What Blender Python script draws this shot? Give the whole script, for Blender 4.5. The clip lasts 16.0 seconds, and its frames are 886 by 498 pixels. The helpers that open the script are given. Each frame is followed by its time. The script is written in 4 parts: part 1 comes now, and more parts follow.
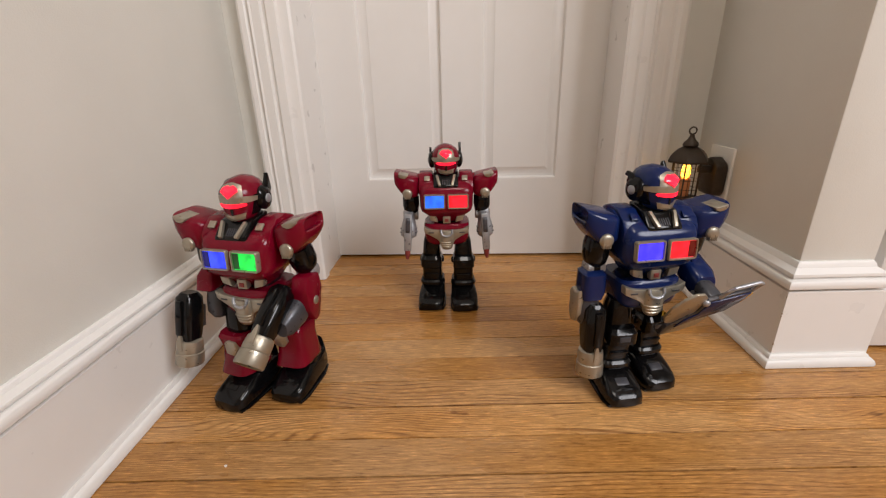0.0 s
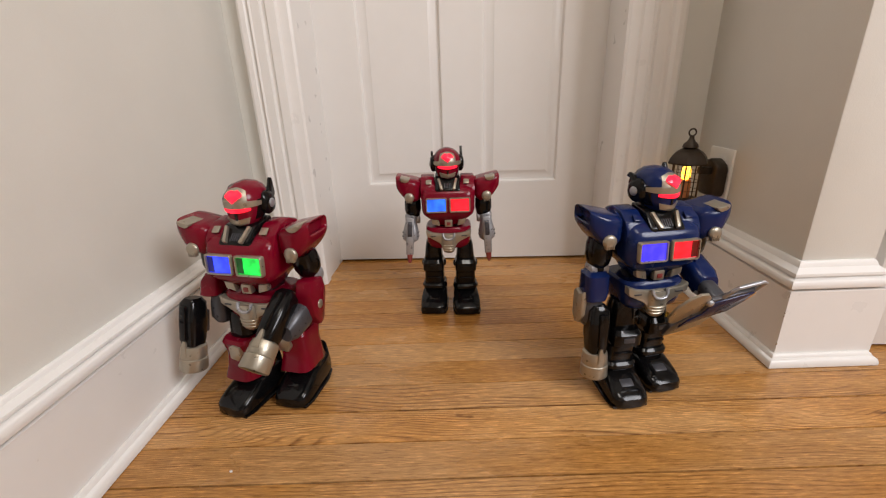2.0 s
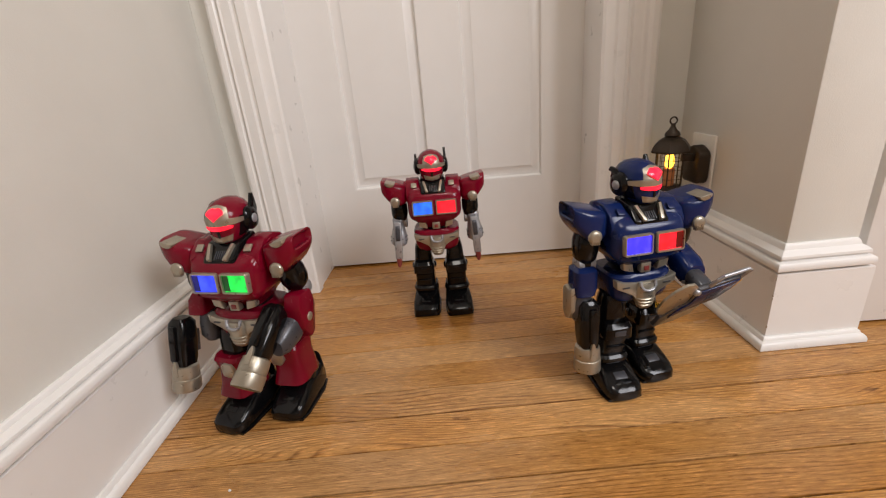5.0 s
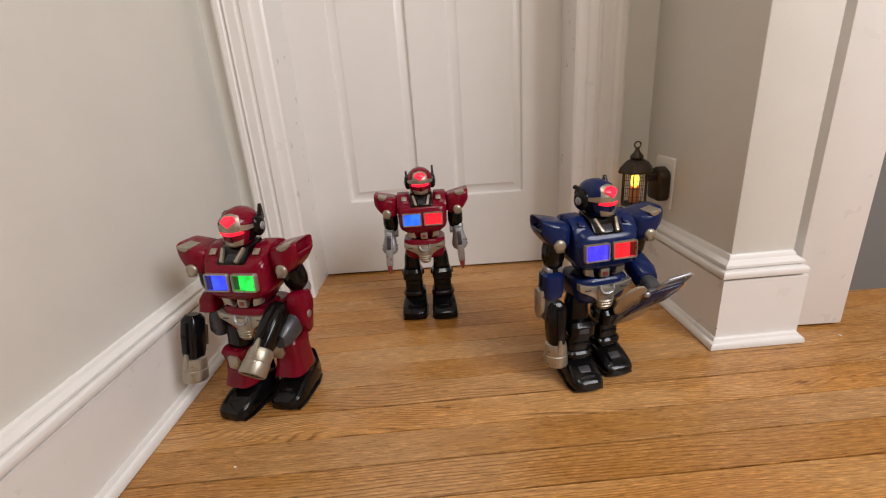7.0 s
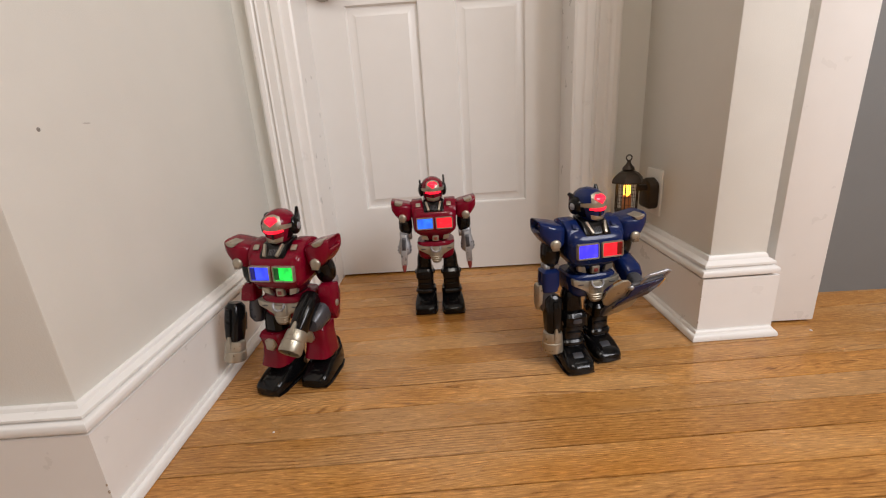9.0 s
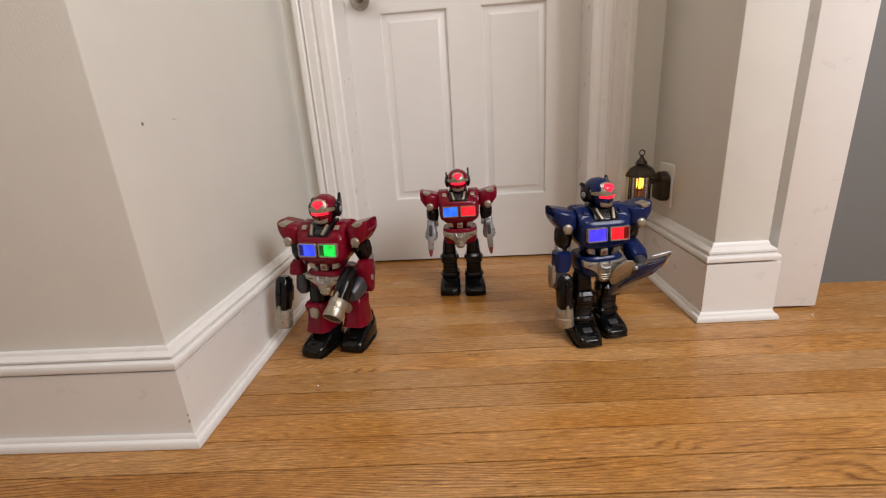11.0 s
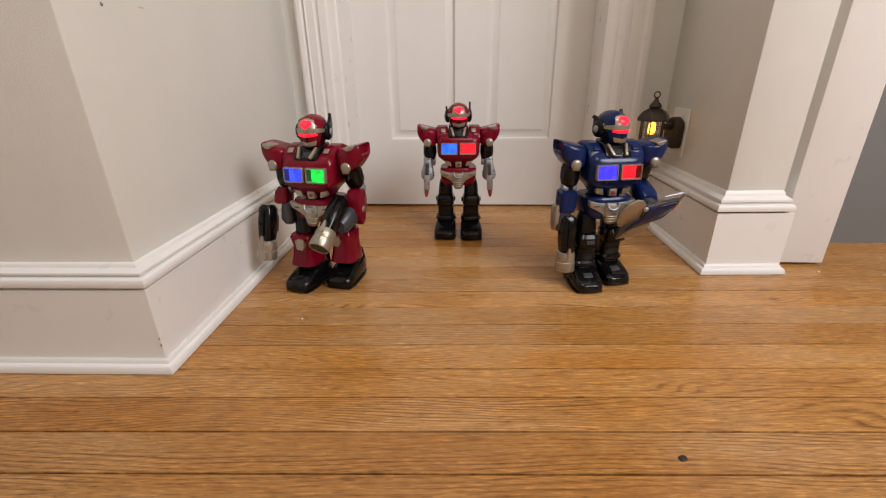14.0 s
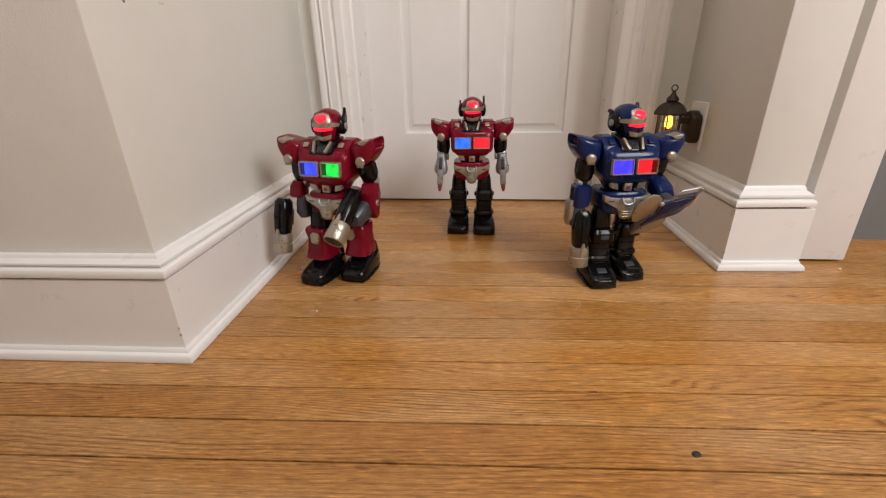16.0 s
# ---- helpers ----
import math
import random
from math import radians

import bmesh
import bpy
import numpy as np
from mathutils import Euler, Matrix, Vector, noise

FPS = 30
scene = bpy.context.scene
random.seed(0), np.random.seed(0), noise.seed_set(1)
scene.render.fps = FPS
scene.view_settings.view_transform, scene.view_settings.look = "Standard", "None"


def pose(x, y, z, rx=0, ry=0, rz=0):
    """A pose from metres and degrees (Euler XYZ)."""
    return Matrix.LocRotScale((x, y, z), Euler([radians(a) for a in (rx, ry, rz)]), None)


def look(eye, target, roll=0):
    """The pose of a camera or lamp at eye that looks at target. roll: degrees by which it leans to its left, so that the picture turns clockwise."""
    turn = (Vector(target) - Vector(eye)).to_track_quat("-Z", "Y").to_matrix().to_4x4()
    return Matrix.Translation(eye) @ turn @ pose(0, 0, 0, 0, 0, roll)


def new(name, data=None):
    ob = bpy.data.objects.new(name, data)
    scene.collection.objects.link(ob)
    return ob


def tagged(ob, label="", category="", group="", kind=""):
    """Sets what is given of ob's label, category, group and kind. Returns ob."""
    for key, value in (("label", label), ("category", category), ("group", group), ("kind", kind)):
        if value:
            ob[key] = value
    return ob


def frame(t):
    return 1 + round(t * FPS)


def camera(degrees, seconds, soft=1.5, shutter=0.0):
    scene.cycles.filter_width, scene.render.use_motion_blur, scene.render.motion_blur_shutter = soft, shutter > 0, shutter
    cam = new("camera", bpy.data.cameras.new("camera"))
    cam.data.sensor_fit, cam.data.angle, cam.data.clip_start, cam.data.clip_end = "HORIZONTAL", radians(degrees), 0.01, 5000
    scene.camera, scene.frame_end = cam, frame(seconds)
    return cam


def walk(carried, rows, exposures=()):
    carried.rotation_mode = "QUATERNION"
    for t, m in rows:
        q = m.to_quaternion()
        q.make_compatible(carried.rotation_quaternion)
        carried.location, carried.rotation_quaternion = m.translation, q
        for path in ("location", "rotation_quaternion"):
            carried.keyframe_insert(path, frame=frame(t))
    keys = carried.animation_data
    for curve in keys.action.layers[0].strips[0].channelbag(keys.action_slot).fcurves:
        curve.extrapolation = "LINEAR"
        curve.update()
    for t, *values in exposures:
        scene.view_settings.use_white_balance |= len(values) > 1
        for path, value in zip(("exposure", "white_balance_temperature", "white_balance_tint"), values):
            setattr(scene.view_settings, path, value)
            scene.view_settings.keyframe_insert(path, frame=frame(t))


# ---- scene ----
cam = camera(92.3, 16.0, 1.2)
PATH = [
    (0, (0.002, -1.212, 0.487), (-0.089, 0.654, -0.227), -1.5),
    (0.5, (0.003, -1.216, 0.485), (-0.099, 0.654, -0.217), -1.8),
    (1, (-0.002, -1.215, 0.485), (-0.098, 0.657, -0.212), -1.9),
    (1.5, (-0.001, -1.215, 0.487), (-0.099, 0.657, -0.21), -2.1),
    (2, (-0.005, -1.215, 0.485), (-0.091, 0.659, -0.208), -2.0),
    (2.5, (0.003, -1.216, 0.486), (-0.087, 0.655, -0.214), -2.1),
    (3, (0.005, -1.214, 0.483), (-0.081, 0.655, -0.223), -2.4),
    (5.5, (0.009, -1.209, 0.505), (-0.051, 0.659, -0.205), -5.5),
    (6, (0.005, -1.231, 0.516), (-0.023, 0.645, -0.174), -4.6),
    (6.5, (0.016, -1.278, 0.52), (-0.005, 0.613, -0.13), -4.2),
    (7, (0.022, -1.298, 0.513), (0.001, 0.594, -0.137), -4.1),
    (7.5, (0.024, -1.328, 0.524), (-0.006, 0.564, -0.123), -4.4),
    (8, (0.014, -1.353, 0.527), (-0.019, 0.541, -0.115), -4.0),
    (10.3, (0.007, -1.499, 0.531), (-0.071, 0.419, -0.03), -3.6),
    (10.5, (0.006, -1.512, 0.534), (-0.094, 0.402, -0.039), -3.6),
    (11, (0.01, -1.524, 0.524), (-0.141, 0.378, -0.076), -3.8),
    (11.5, (0.01, -1.528, 0.515), (-0.159, 0.359, -0.124), -3.6),
    (12, (0.004, -1.505, 0.5), (-0.164, 0.375, -0.162), -3.3),
    (12.5, (0.004, -1.498, 0.482), (-0.124, 0.38, -0.194), -2.5),
    (13, (0.004, -1.493, 0.461), (-0.085, 0.374, -0.249), -1.3),
    (13.5, (-0.001, -1.49, 0.451), (-0.093, 0.365, -0.29), -0.8),
    (14, (-0.006, -1.487, 0.445), (-0.119, 0.359, -0.317), -0.8),
    (14.5, (-0.006, -1.487, 0.444), (-0.142, 0.352, -0.329), -1.1),
    (15, (-0.007, -1.489, 0.444), (-0.16, 0.347, -0.336), -1.1),
    (15.5, (-0.007, -1.49, 0.445), (-0.17, 0.343, -0.339), -1.1),
    (16, (-0.008, -1.491, 0.444), (-0.177, 0.343, -0.338), -1.1),
]
EXPOSURE = [(0, -0.03), (3, 0.03), (5.5, -0.04), (7, -0.08), (8, -0.02), (11, -0.12), (13, -0.10), (14.5, -0.03), (16, -0.05)]
walk(cam, [(t, look(eye, target, roll)) for t, eye, target, roll in PATH], EXPOSURE)

# ---- world and light ----
world = bpy.data.worlds.new("night")
world.use_nodes = True
world.node_tree.nodes["Background"].inputs[0].default_value = (1.0, 0.86, 0.7, 1)
world.node_tree.nodes["Background"].inputs[1].default_value = 0.02
scene.world = world
scene.view_settings.exposure = 0.0


def area_lamp(name, eye, target, size, energy, color):
    data = bpy.data.lights.new(name, "AREA")
    data.shape, data.size, data.energy, data.color = "DISK", size, energy, color
    ob = new(name, data)
    ob.matrix_world = look(eye, target)
    return ob


area_lamp("ceiling_lamp", (1.66, -2.12, 1.85), (0.0, -0.75, 0.2), 1.3, 54, (1.0, 0.99, 1.035))
# added fill with no known fixture: lifts the floor, door and pier side
area_lamp("fill_lamp", (0.32, -1.80, 2.45), (0.2, -0.7, 0.2), 0.6, 11, (1.0, 0.94, 0.86))


# ---- materials ----
def shader(name, color, rough=0.5, metal=0.0, vary=0.08, scale=30.0, bump=0.0, bump_scale=300.0, coat=0.0, stretch=(1, 1, 1), spec=0.5):
    """A plain surface with variation in colour and gloss at two scales, and fine relief."""
    m = bpy.data.materials.new(name)
    m.use_nodes = True
    n, l = m.node_tree.nodes, m.node_tree.links
    b = n["Principled BSDF"]
    b.inputs["Metallic"].default_value = metal
    b.inputs["Coat Weight"].default_value = coat
    b.inputs["Specular IOR Level"].default_value = spec
    b.inputs["Coat Roughness"].default_value = 0.15
    geo = n.new("ShaderNodeNewGeometry")
    mp = n.new("ShaderNodeMapping")
    mp.inputs["Scale"].default_value = stretch
    l.new(geo.outputs["Position"], mp.inputs["Vector"])
    big, fine = n.new("ShaderNodeTexNoise"), n.new("ShaderNodeTexNoise")
    big.inputs["Scale"].default_value, fine.inputs["Scale"].default_value = scale * 0.12, scale
    big.inputs["Detail"].default_value, fine.inputs["Detail"].default_value = 3, 5
    for t in (big, fine):
        l.new(mp.outputs[0], t.inputs["Vector"])
    add = n.new("ShaderNodeMath")
    add.operation = "ADD"
    l.new(big.outputs["Fac"], add.inputs[0])
    l.new(fine.outputs["Fac"], add.inputs[1])
    span = n.new("ShaderNodeMapRange")
    span.inputs["From Min"].default_value, span.inputs["From Max"].default_value = 0.6, 1.4
    span.inputs["To Min"].default_value, span.inputs["To Max"].default_value = 1 - vary, 1 + vary
    l.new(add.outputs[0], span.inputs["Value"])
    tint = n.new("ShaderNodeVectorMath")
    tint.operation = "SCALE"
    tint.inputs[0].default_value = color
    l.new(span.outputs[0], tint.inputs["Scale"])
    l.new(tint.outputs[0], b.inputs["Base Color"])
    gloss = n.new("ShaderNodeMapRange")
    gloss.inputs["From Min"].default_value, gloss.inputs["From Max"].default_value = 0.3, 0.7
    gloss.inputs["To Min"].default_value, gloss.inputs["To Max"].default_value = max(0.03, rough - 0.08), min(1, rough + 0.08)
    l.new(fine.outputs["Fac"], gloss.inputs["Value"])
    l.new(gloss.outputs[0], b.inputs["Roughness"])
    if bump:
        relief, tex = n.new("ShaderNodeBump"), n.new("ShaderNodeTexNoise")
        tex.inputs["Scale"].default_value, tex.inputs["Detail"].default_value = bump_scale, 3
        l.new(mp.outputs[0], tex.inputs["Vector"])
        relief.inputs["Strength"].default_value, relief.inputs["Distance"].default_value = bump, 0.001
        l.new(tex.outputs["Fac"], relief.inputs["Height"])
        l.new(relief.outputs[0], b.inputs["Normal"])
    return m


def glow(name, color, strength, base, low=0.35, scale=70.0):
    """A translucent lens or pane lit from behind by a small bulb: uneven light, glossy face."""
    m = bpy.data.materials.new(name)
    m.use_nodes = True
    n, l = m.node_tree.nodes, m.node_tree.links
    b = n["Principled BSDF"]
    b.inputs["Base Color"].default_value = (*base, 1)
    b.inputs["Roughness"].default_value = 0.15
    b.inputs["Emission Color"].default_value = (*color, 1)
    geo, tex, span = n.new("ShaderNodeNewGeometry"), n.new("ShaderNodeTexNoise"), n.new("ShaderNodeMapRange")
    tex.inputs["Scale"].default_value, tex.inputs["Detail"].default_value = scale, 1
    l.new(geo.outputs["Position"], tex.inputs["Vector"])
    span.inputs["From Min"].default_value, span.inputs["From Max"].default_value = 0.35, 0.65
    span.inputs["To Min"].default_value, span.inputs["To Max"].default_value = strength * low, strength
    l.new(tex.outputs["Fac"], span.inputs["Value"])
    l.new(span.outputs[0], b.inputs["Emission Strength"])
    return m


def wood(name):
    """Old varnished pine boards: growth lines and fibres along each board, worn and glossy patches, a tone and a figure of its own for every board."""
    m = bpy.data.materials.new(name)
    m.use_nodes = True
    n, l = m.node_tree.nodes, m.node_tree.links
    b = n["Principled BSDF"]
    coord, info = n.new("ShaderNodeTexCoord"), n.new("ShaderNodeObjectInfo")
    shift = n.new("ShaderNodeVectorMath")
    shift.operation = "MULTIPLY_ADD"
    l.new(info.outputs["Random"], shift.inputs[0])
    shift.inputs[1].default_value = (37.0, 11.0, 5.0)
    l.new(coord.outputs["Object"], shift.inputs[2])

    def noise_tex(sx, sy, detail, distort=0.0, rough=0.5):
        mp, t = n.new("ShaderNodeMapping"), n.new("ShaderNodeTexNoise")
        mp.inputs["Scale"].default_value = (sx, sy, 1)
        l.new(shift.outputs[0], mp.inputs["Vector"])
        l.new(mp.outputs[0], t.inputs["Vector"])
        t.inputs["Scale"].default_value, t.inputs["Detail"].default_value = 1.0, detail
        t.inputs["Distortion"].default_value, t.inputs["Roughness"].default_value = distort, rough
        return t.outputs["Fac"]

    def math_node(op, x, y, z=None):
        k = n.new("ShaderNodeMath")
        k.operation = op
        for socket, v in zip(k.inputs, (x, y, z)):
            if isinstance(v, (int, float)):
                socket.default_value = v
            elif v is not None:
                l.new(v, socket)
        return k.outputs[0]

    def ramp(src, stops):
        r = n.new("ShaderNodeValToRGB")
        r.color_ramp.elements[0].position, r.color_ramp.elements[0].color = stops[0][0], (*stops[0][1], 1)
        r.color_ramp.elements[1].position, r.color_ramp.elements[1].color = stops[-1][0], (*stops[-1][1], 1)
        for q, c in stops[1:-1]:
            r.color_ramp.elements.new(q).color = (*c, 1)
        l.new(src, r.inputs["Fac"])
        return r.outputs["Color"]

    def mix(kind, fac, x, y):
        k = n.new("ShaderNodeMix")
        k.data_type, k.blend_type = "RGBA", kind
        if isinstance(fac, float):
            k.inputs["Factor"].default_value = fac
        else:
            l.new(fac, k.inputs["Factor"])
        l.new(x, k.inputs["A"])
        l.new(y, k.inputs["B"])
        return k.outputs["Result"]

    # base: warm varnish against worn tan
    patch = noise_tex(2.2, 6.0, 4)
    col = ramp(patch, [(0.34, (0.410, 0.184, 0.042)), (0.48, (0.450, 0.220, 0.062)), (0.62, (0.500, 0.276, 0.108))])
    tone = ramp(info.outputs["Random"], [(0.0, (0.80, 0.76, 0.72)), (0.2, (1.08, 1.04, 0.92)), (0.4, (0.88, 0.87, 0.86)), (0.6, (1.22, 1.18, 1.04)), (0.8, (0.98, 1.00, 1.04)), (1.0, (0.84, 0.80, 0.72))])
    col = mix("MULTIPLY", 1.0, col, tone)
    # growth lines: nearly straight on most boards, wavier here and there
    sep = n.new("ShaderNodeSeparateXYZ")
    l.new(shift.outputs[0], sep.inputs[0])
    sway = ramp(info.outputs["Random"], [(0.0, (0.05, 0.05, 0.05)), (0.22, (0.20, 0.20, 0.20)), (0.42, (0.05, 0.05, 0.05)), (0.66, (0.24, 0.24, 0.24)), (0.84, (0.05, 0.05, 0.05)), (1.0, (0.16, 0.16, 0.16))])
    bend = math_node("MULTIPLY", noise_tex(1.5, 8.0, 2, 0.2), sway)
    small = math_node("MULTIPLY", noise_tex(6.0, 40.0, 2), 0.0035)
    across = math_node("ADD", math_node("ADD", sep.outputs["Y"], bend), small)
    count = math_node("MULTIPLY_ADD", info.outputs["Random"], 140.0, 120.0)
    phase = math_node("FRACT", math_node("MULTIPLY", across, count), 0.0)
    lines = ramp(phase, [(0.0, (0.92, 0.91, 0.90)), (0.22, (1.10, 1.10, 1.08)), (0.55, (1.02, 1.0, 0.97)), (0.74, (0.50, 0.40, 0.33)), (0.86, (0.30, 0.22, 0.16)), (0.93, (0.62, 0.55, 0.50)), (1.0, (0.92, 0.91, 0.90))])
    strength = ramp(noise_tex(1.6, 26.0, 3), [(0.37, (0.08, 0.08, 0.08)), (0.60, (1.0, 1.0, 1.0))])
    broken = ramp(noise_tex(13.0, 170.0, 3, 0.2), [(0.38, (0.45, 0.45, 0.45)), (0.54, (1.0, 1.0, 1.0))])
    strength = mix("MULTIPLY", 1.0, strength, broken)
    figure = ramp(info.outputs["Random"], [(0.0, (0.9, 0.9, 0.9)), (0.18, (0.45, 0.45, 0.45)), (0.36, (1.0, 1.0, 1.0)), (0.54, (0.30, 0.30, 0.30)), (0.72, (0.85, 0.85, 0.85)), (0.88, (0.40, 0.40, 0.40)), (1.0, (1.0, 1.0, 1.0))])
    strength = mix("MULTIPLY", 1.0, strength, figure)
    col = mix("MULTIPLY", strength, col, lines)
    # fibres, pale flecks between the lines (glints painted in), pores and small bruises
    streak = noise_tex(20.0, 520.0, 4, 0.15, 0.65)
    col = mix("MULTIPLY", 0.52, col, ramp(streak, [(0.34, (0.55, 0.47, 0.42)), (0.48, (0.97, 0.96, 0.95)), (0.60, (1.16, 1.16, 1.16)), (0.70, (1.40, 1.40, 1.42))]))
    fleck = noise_tex(48.0, 360.0, 2, 0.1, 0.6)
    col = mix("MULTIPLY", 0.62, col, ramp(fleck, [(0.34, (0.66, 0.60, 0.56)), (0.45, (0.96, 0.95, 0.94)), (0.55, (1.0, 1.0, 1.0)), (0.66, (1.52, 1.50, 1.54))]))
    pores = noise_tex(38.0, 520.0, 2)
    col = mix("MULTIPLY", 0.8, col, ramp(pores, [(0.27, (0.42, 0.34, 0.29)), (0.37, (1.0, 1.0, 1.0))]))
    bruise = noise_tex(17.0, 46.0, 2)
    col = mix("MULTIPLY", 0.75, col, ramp(bruise, [(0.20, (0.35, 0.29, 0.26)), (0.27, (1.0, 1.0, 1.0))]))
    l.new(col, b.inputs["Base Color"])
    gloss = n.new("ShaderNodeMapRange")
    gloss.inputs["From Min"].default_value, gloss.inputs["From Max"].default_value = 0.32, 0.68
    gloss.inputs["To Min"].default_value, gloss.inputs["To Max"].default_value = 0.15, 0.34
    l.new(patch, gloss.inputs["Value"])
    l.new(gloss.outputs[0], b.inputs["Roughness"])
    relief = n.new("ShaderNodeBump")
    relief.inputs["Strength"].default_value, relief.inputs["Distance"].default_value = 0.4, 0.0006
    l.new(streak, relief.inputs["Height"])
    l.new(relief.outputs[0], b.inputs["Normal"])
    return m


WALL = shader("wall_paint", (0.685, 0.668, 0.612), 0.55, vary=0.03, scale=14, bump=0.25, bump_scale=420)
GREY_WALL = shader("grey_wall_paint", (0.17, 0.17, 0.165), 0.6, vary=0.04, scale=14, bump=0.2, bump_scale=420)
TRIM = shader("white_trim_paint", (0.78, 0.755, 0.72), 0.34, vary=0.02, scale=22, bump=0.05, bump_scale=120)
DOOR_PAINT = shader("white_door_paint", (0.76, 0.735, 0.70), 0.36, vary=0.02, scale=18, bump=0.06, bump_scale=160)
CEIL = shader("ceiling_paint", (0.8, 0.78, 0.74), 0.7, vary=0.02, scale=10)
WOOD = wood("pine_floor")
BARE = shader("bare_worn_wood", (0.42, 0.32, 0.23), 0.7, vary=0.2, scale=200)
GAP = shader("dirt_and_shade_in_joints", (0.035, 0.02, 0.012), 0.9, vary=0.3)
NICKEL = shader("satin_nickel", (0.42, 0.39, 0.35), 0.34, metal=1.0, vary=0.08, scale=60)
PLATE = shader("outlet_plastic", (0.76, 0.73, 0.67), 0.35, vary=0.02)
BRONZE = shader("dark_bronze", (0.045, 0.032, 0.022), 0.45, metal=0.6, vary=0.3, scale=90, bump=0.3, bump_scale=500)
RED = shader("crimson_plastic", (0.165, 0.002, 0.0135), 0.20, vary=0.07, scale=60, spec=0.27)
NAVY = shader("navy_plastic", (0.0050, 0.014, 0.072), 0.20, vary=0.08, scale=60, spec=0.30)
BLACK = shader("black_plastic", (0.004, 0.0038, 0.004), 0.13, vary=0.2, scale=80, spec=0.3)
CHAMPAGNE = shader("champagne_paint", (0.38, 0.34, 0.27), 0.34, metal=0.7, vary=0.07, scale=120, bump=0.1, bump_scale=900)
SILVER = shader("silver_plastic", (0.36, 0.36, 0.375), 0.33, metal=0.5, vary=0.08, scale=120)
STEEL = shader("dark_grey_plastic", (0.060, 0.060, 0.068), 0.33, metal=0.3, vary=0.1, scale=120)
TIP = shader("dull_red_plastic", (0.22, 0.035, 0.03), 0.35, vary=0.1)
BORE = shader("brown_bore", (0.16, 0.105, 0.055), 0.5, vary=0.15)
YELLOW = shader("yellow_plastic", (0.75, 0.42, 0.03), 0.35, vary=0.05)
SCUFF = shader("grey_scuff", (0.20, 0.185, 0.165), 0.6, vary=0.3, scale=300)
SCRATCH = shader("grey_scratch", (0.50, 0.47, 0.43), 0.6, vary=0.1, scale=300)
CHIP = shader("dark_chip", (0.02, 0.016, 0.014), 0.6, vary=0.3, scale=300)
LIT_RED = glow("red_lens_lit", (1.0, 0.010, 0.032), 2.4, (0.5, 0.01, 0.02), 0.6)
LIT_BLUE = glow("blue_pane_lit", (0.03, 0.06, 1.0), 1.7, (0.02, 0.03, 0.3), 0.45)
LIT_VIOLET = glow("violet_pane_lit", (0.06, 0.04, 1.0), 1.7, (0.02, 0.02, 0.3), 0.55)
LIT_SKY = glow("sky_blue_pane_lit", (0.02, 0.16, 1.0), 1.5, (0.02, 0.05, 0.3), 0.5)
LIT_GREEN = glow("green_pane_lit", (0.01, 1.0, 0.09), 1.2, (0.01, 0.2, 0.03), 0.5)
LIT_PANE_RED = glow("red_pane_lit", (1.0, 0.012, 0.03), 1.4, (0.3, 0.01, 0.01), 0.5)
DARK_BLUE = glow("blue_pane_dim", (0.02, 0.03, 1.0), 0.12, (0.01, 0.01, 0.06))
DARK_GREEN = glow("green_pane_dim", (0.01, 1.0, 0.09), 0.05, (0.005, 0.04, 0.01))
DARK_RED = glow("red_pane_dim", (1.0, 0.01, 0.02), 0.10, (0.08, 0.005, 0.005))
AMBER = glow("amber_flame_lit", (1.0, 0.46, 0.04), 7.0, (0.8, 0.4, 0.05), 0.5, 140)
CANDLE = shader("orange_candle_wax", (0.55, 0.2, 0.07), 0.5, vary=0.1)


# ---- building helpers ----
def part(name, bm, material, parent=None, label="", angle=38):
    bmesh.ops.recalc_face_normals(bm, faces=bm.faces)
    me = bpy.data.meshes.new(name)
    bm.to_mesh(me)
    bm.free()
    me.shade_smooth()
    me.set_sharp_from_angle(angle=radians(angle))
    me.materials.append(material)
    ob = new(name, me)
    ob.parent = parent
    if label:
        ob["label"] = label
    return ob


def block(a, b, bevel=0.0, segments=2):
    bm = bmesh.new()
    bmesh.ops.create_cube(bm, size=1)
    for v in bm.verts:
        v.co = [a[i] + (b[i] - a[i]) * (v.co[i] + 0.5) for i in range(3)]
    if bevel:
        bmesh.ops.bevel(bm, geom=bm.edges[:], offset=bevel, segments=segments, affect="EDGES", profile=0.5)
    return bm


def prism(outline, axis, lo, hi, bevel=0.0, segments=2):
    """An outline in the plane across axis, given thickness from lo to hi. (y: outline is x, z; x: y, z; z: x, y)"""
    def at(p, h):
        return {"x": (h, p[0], p[1]), "y": (p[0], h, p[1]), "z": (p[0], p[1], h)}[axis]
    bm = bmesh.new()
    low = [bm.verts.new(at(p, lo)) for p in outline]
    high = [bm.verts.new(at(p, hi)) for p in outline]
    bm.faces.new(low)
    bm.faces.new(list(reversed(high)))
    k = len(outline)
    for i in range(k):
        bm.faces.new((low[i], high[i], high[(i + 1) % k], low[(i + 1) % k]))
    bmesh.ops.recalc_face_normals(bm, faces=bm.faces)
    if bevel:
        bmesh.ops.bevel(bm, geom=bm.edges[:], offset=bevel, segments=segments, affect="EDGES", profile=0.5)
    return bm


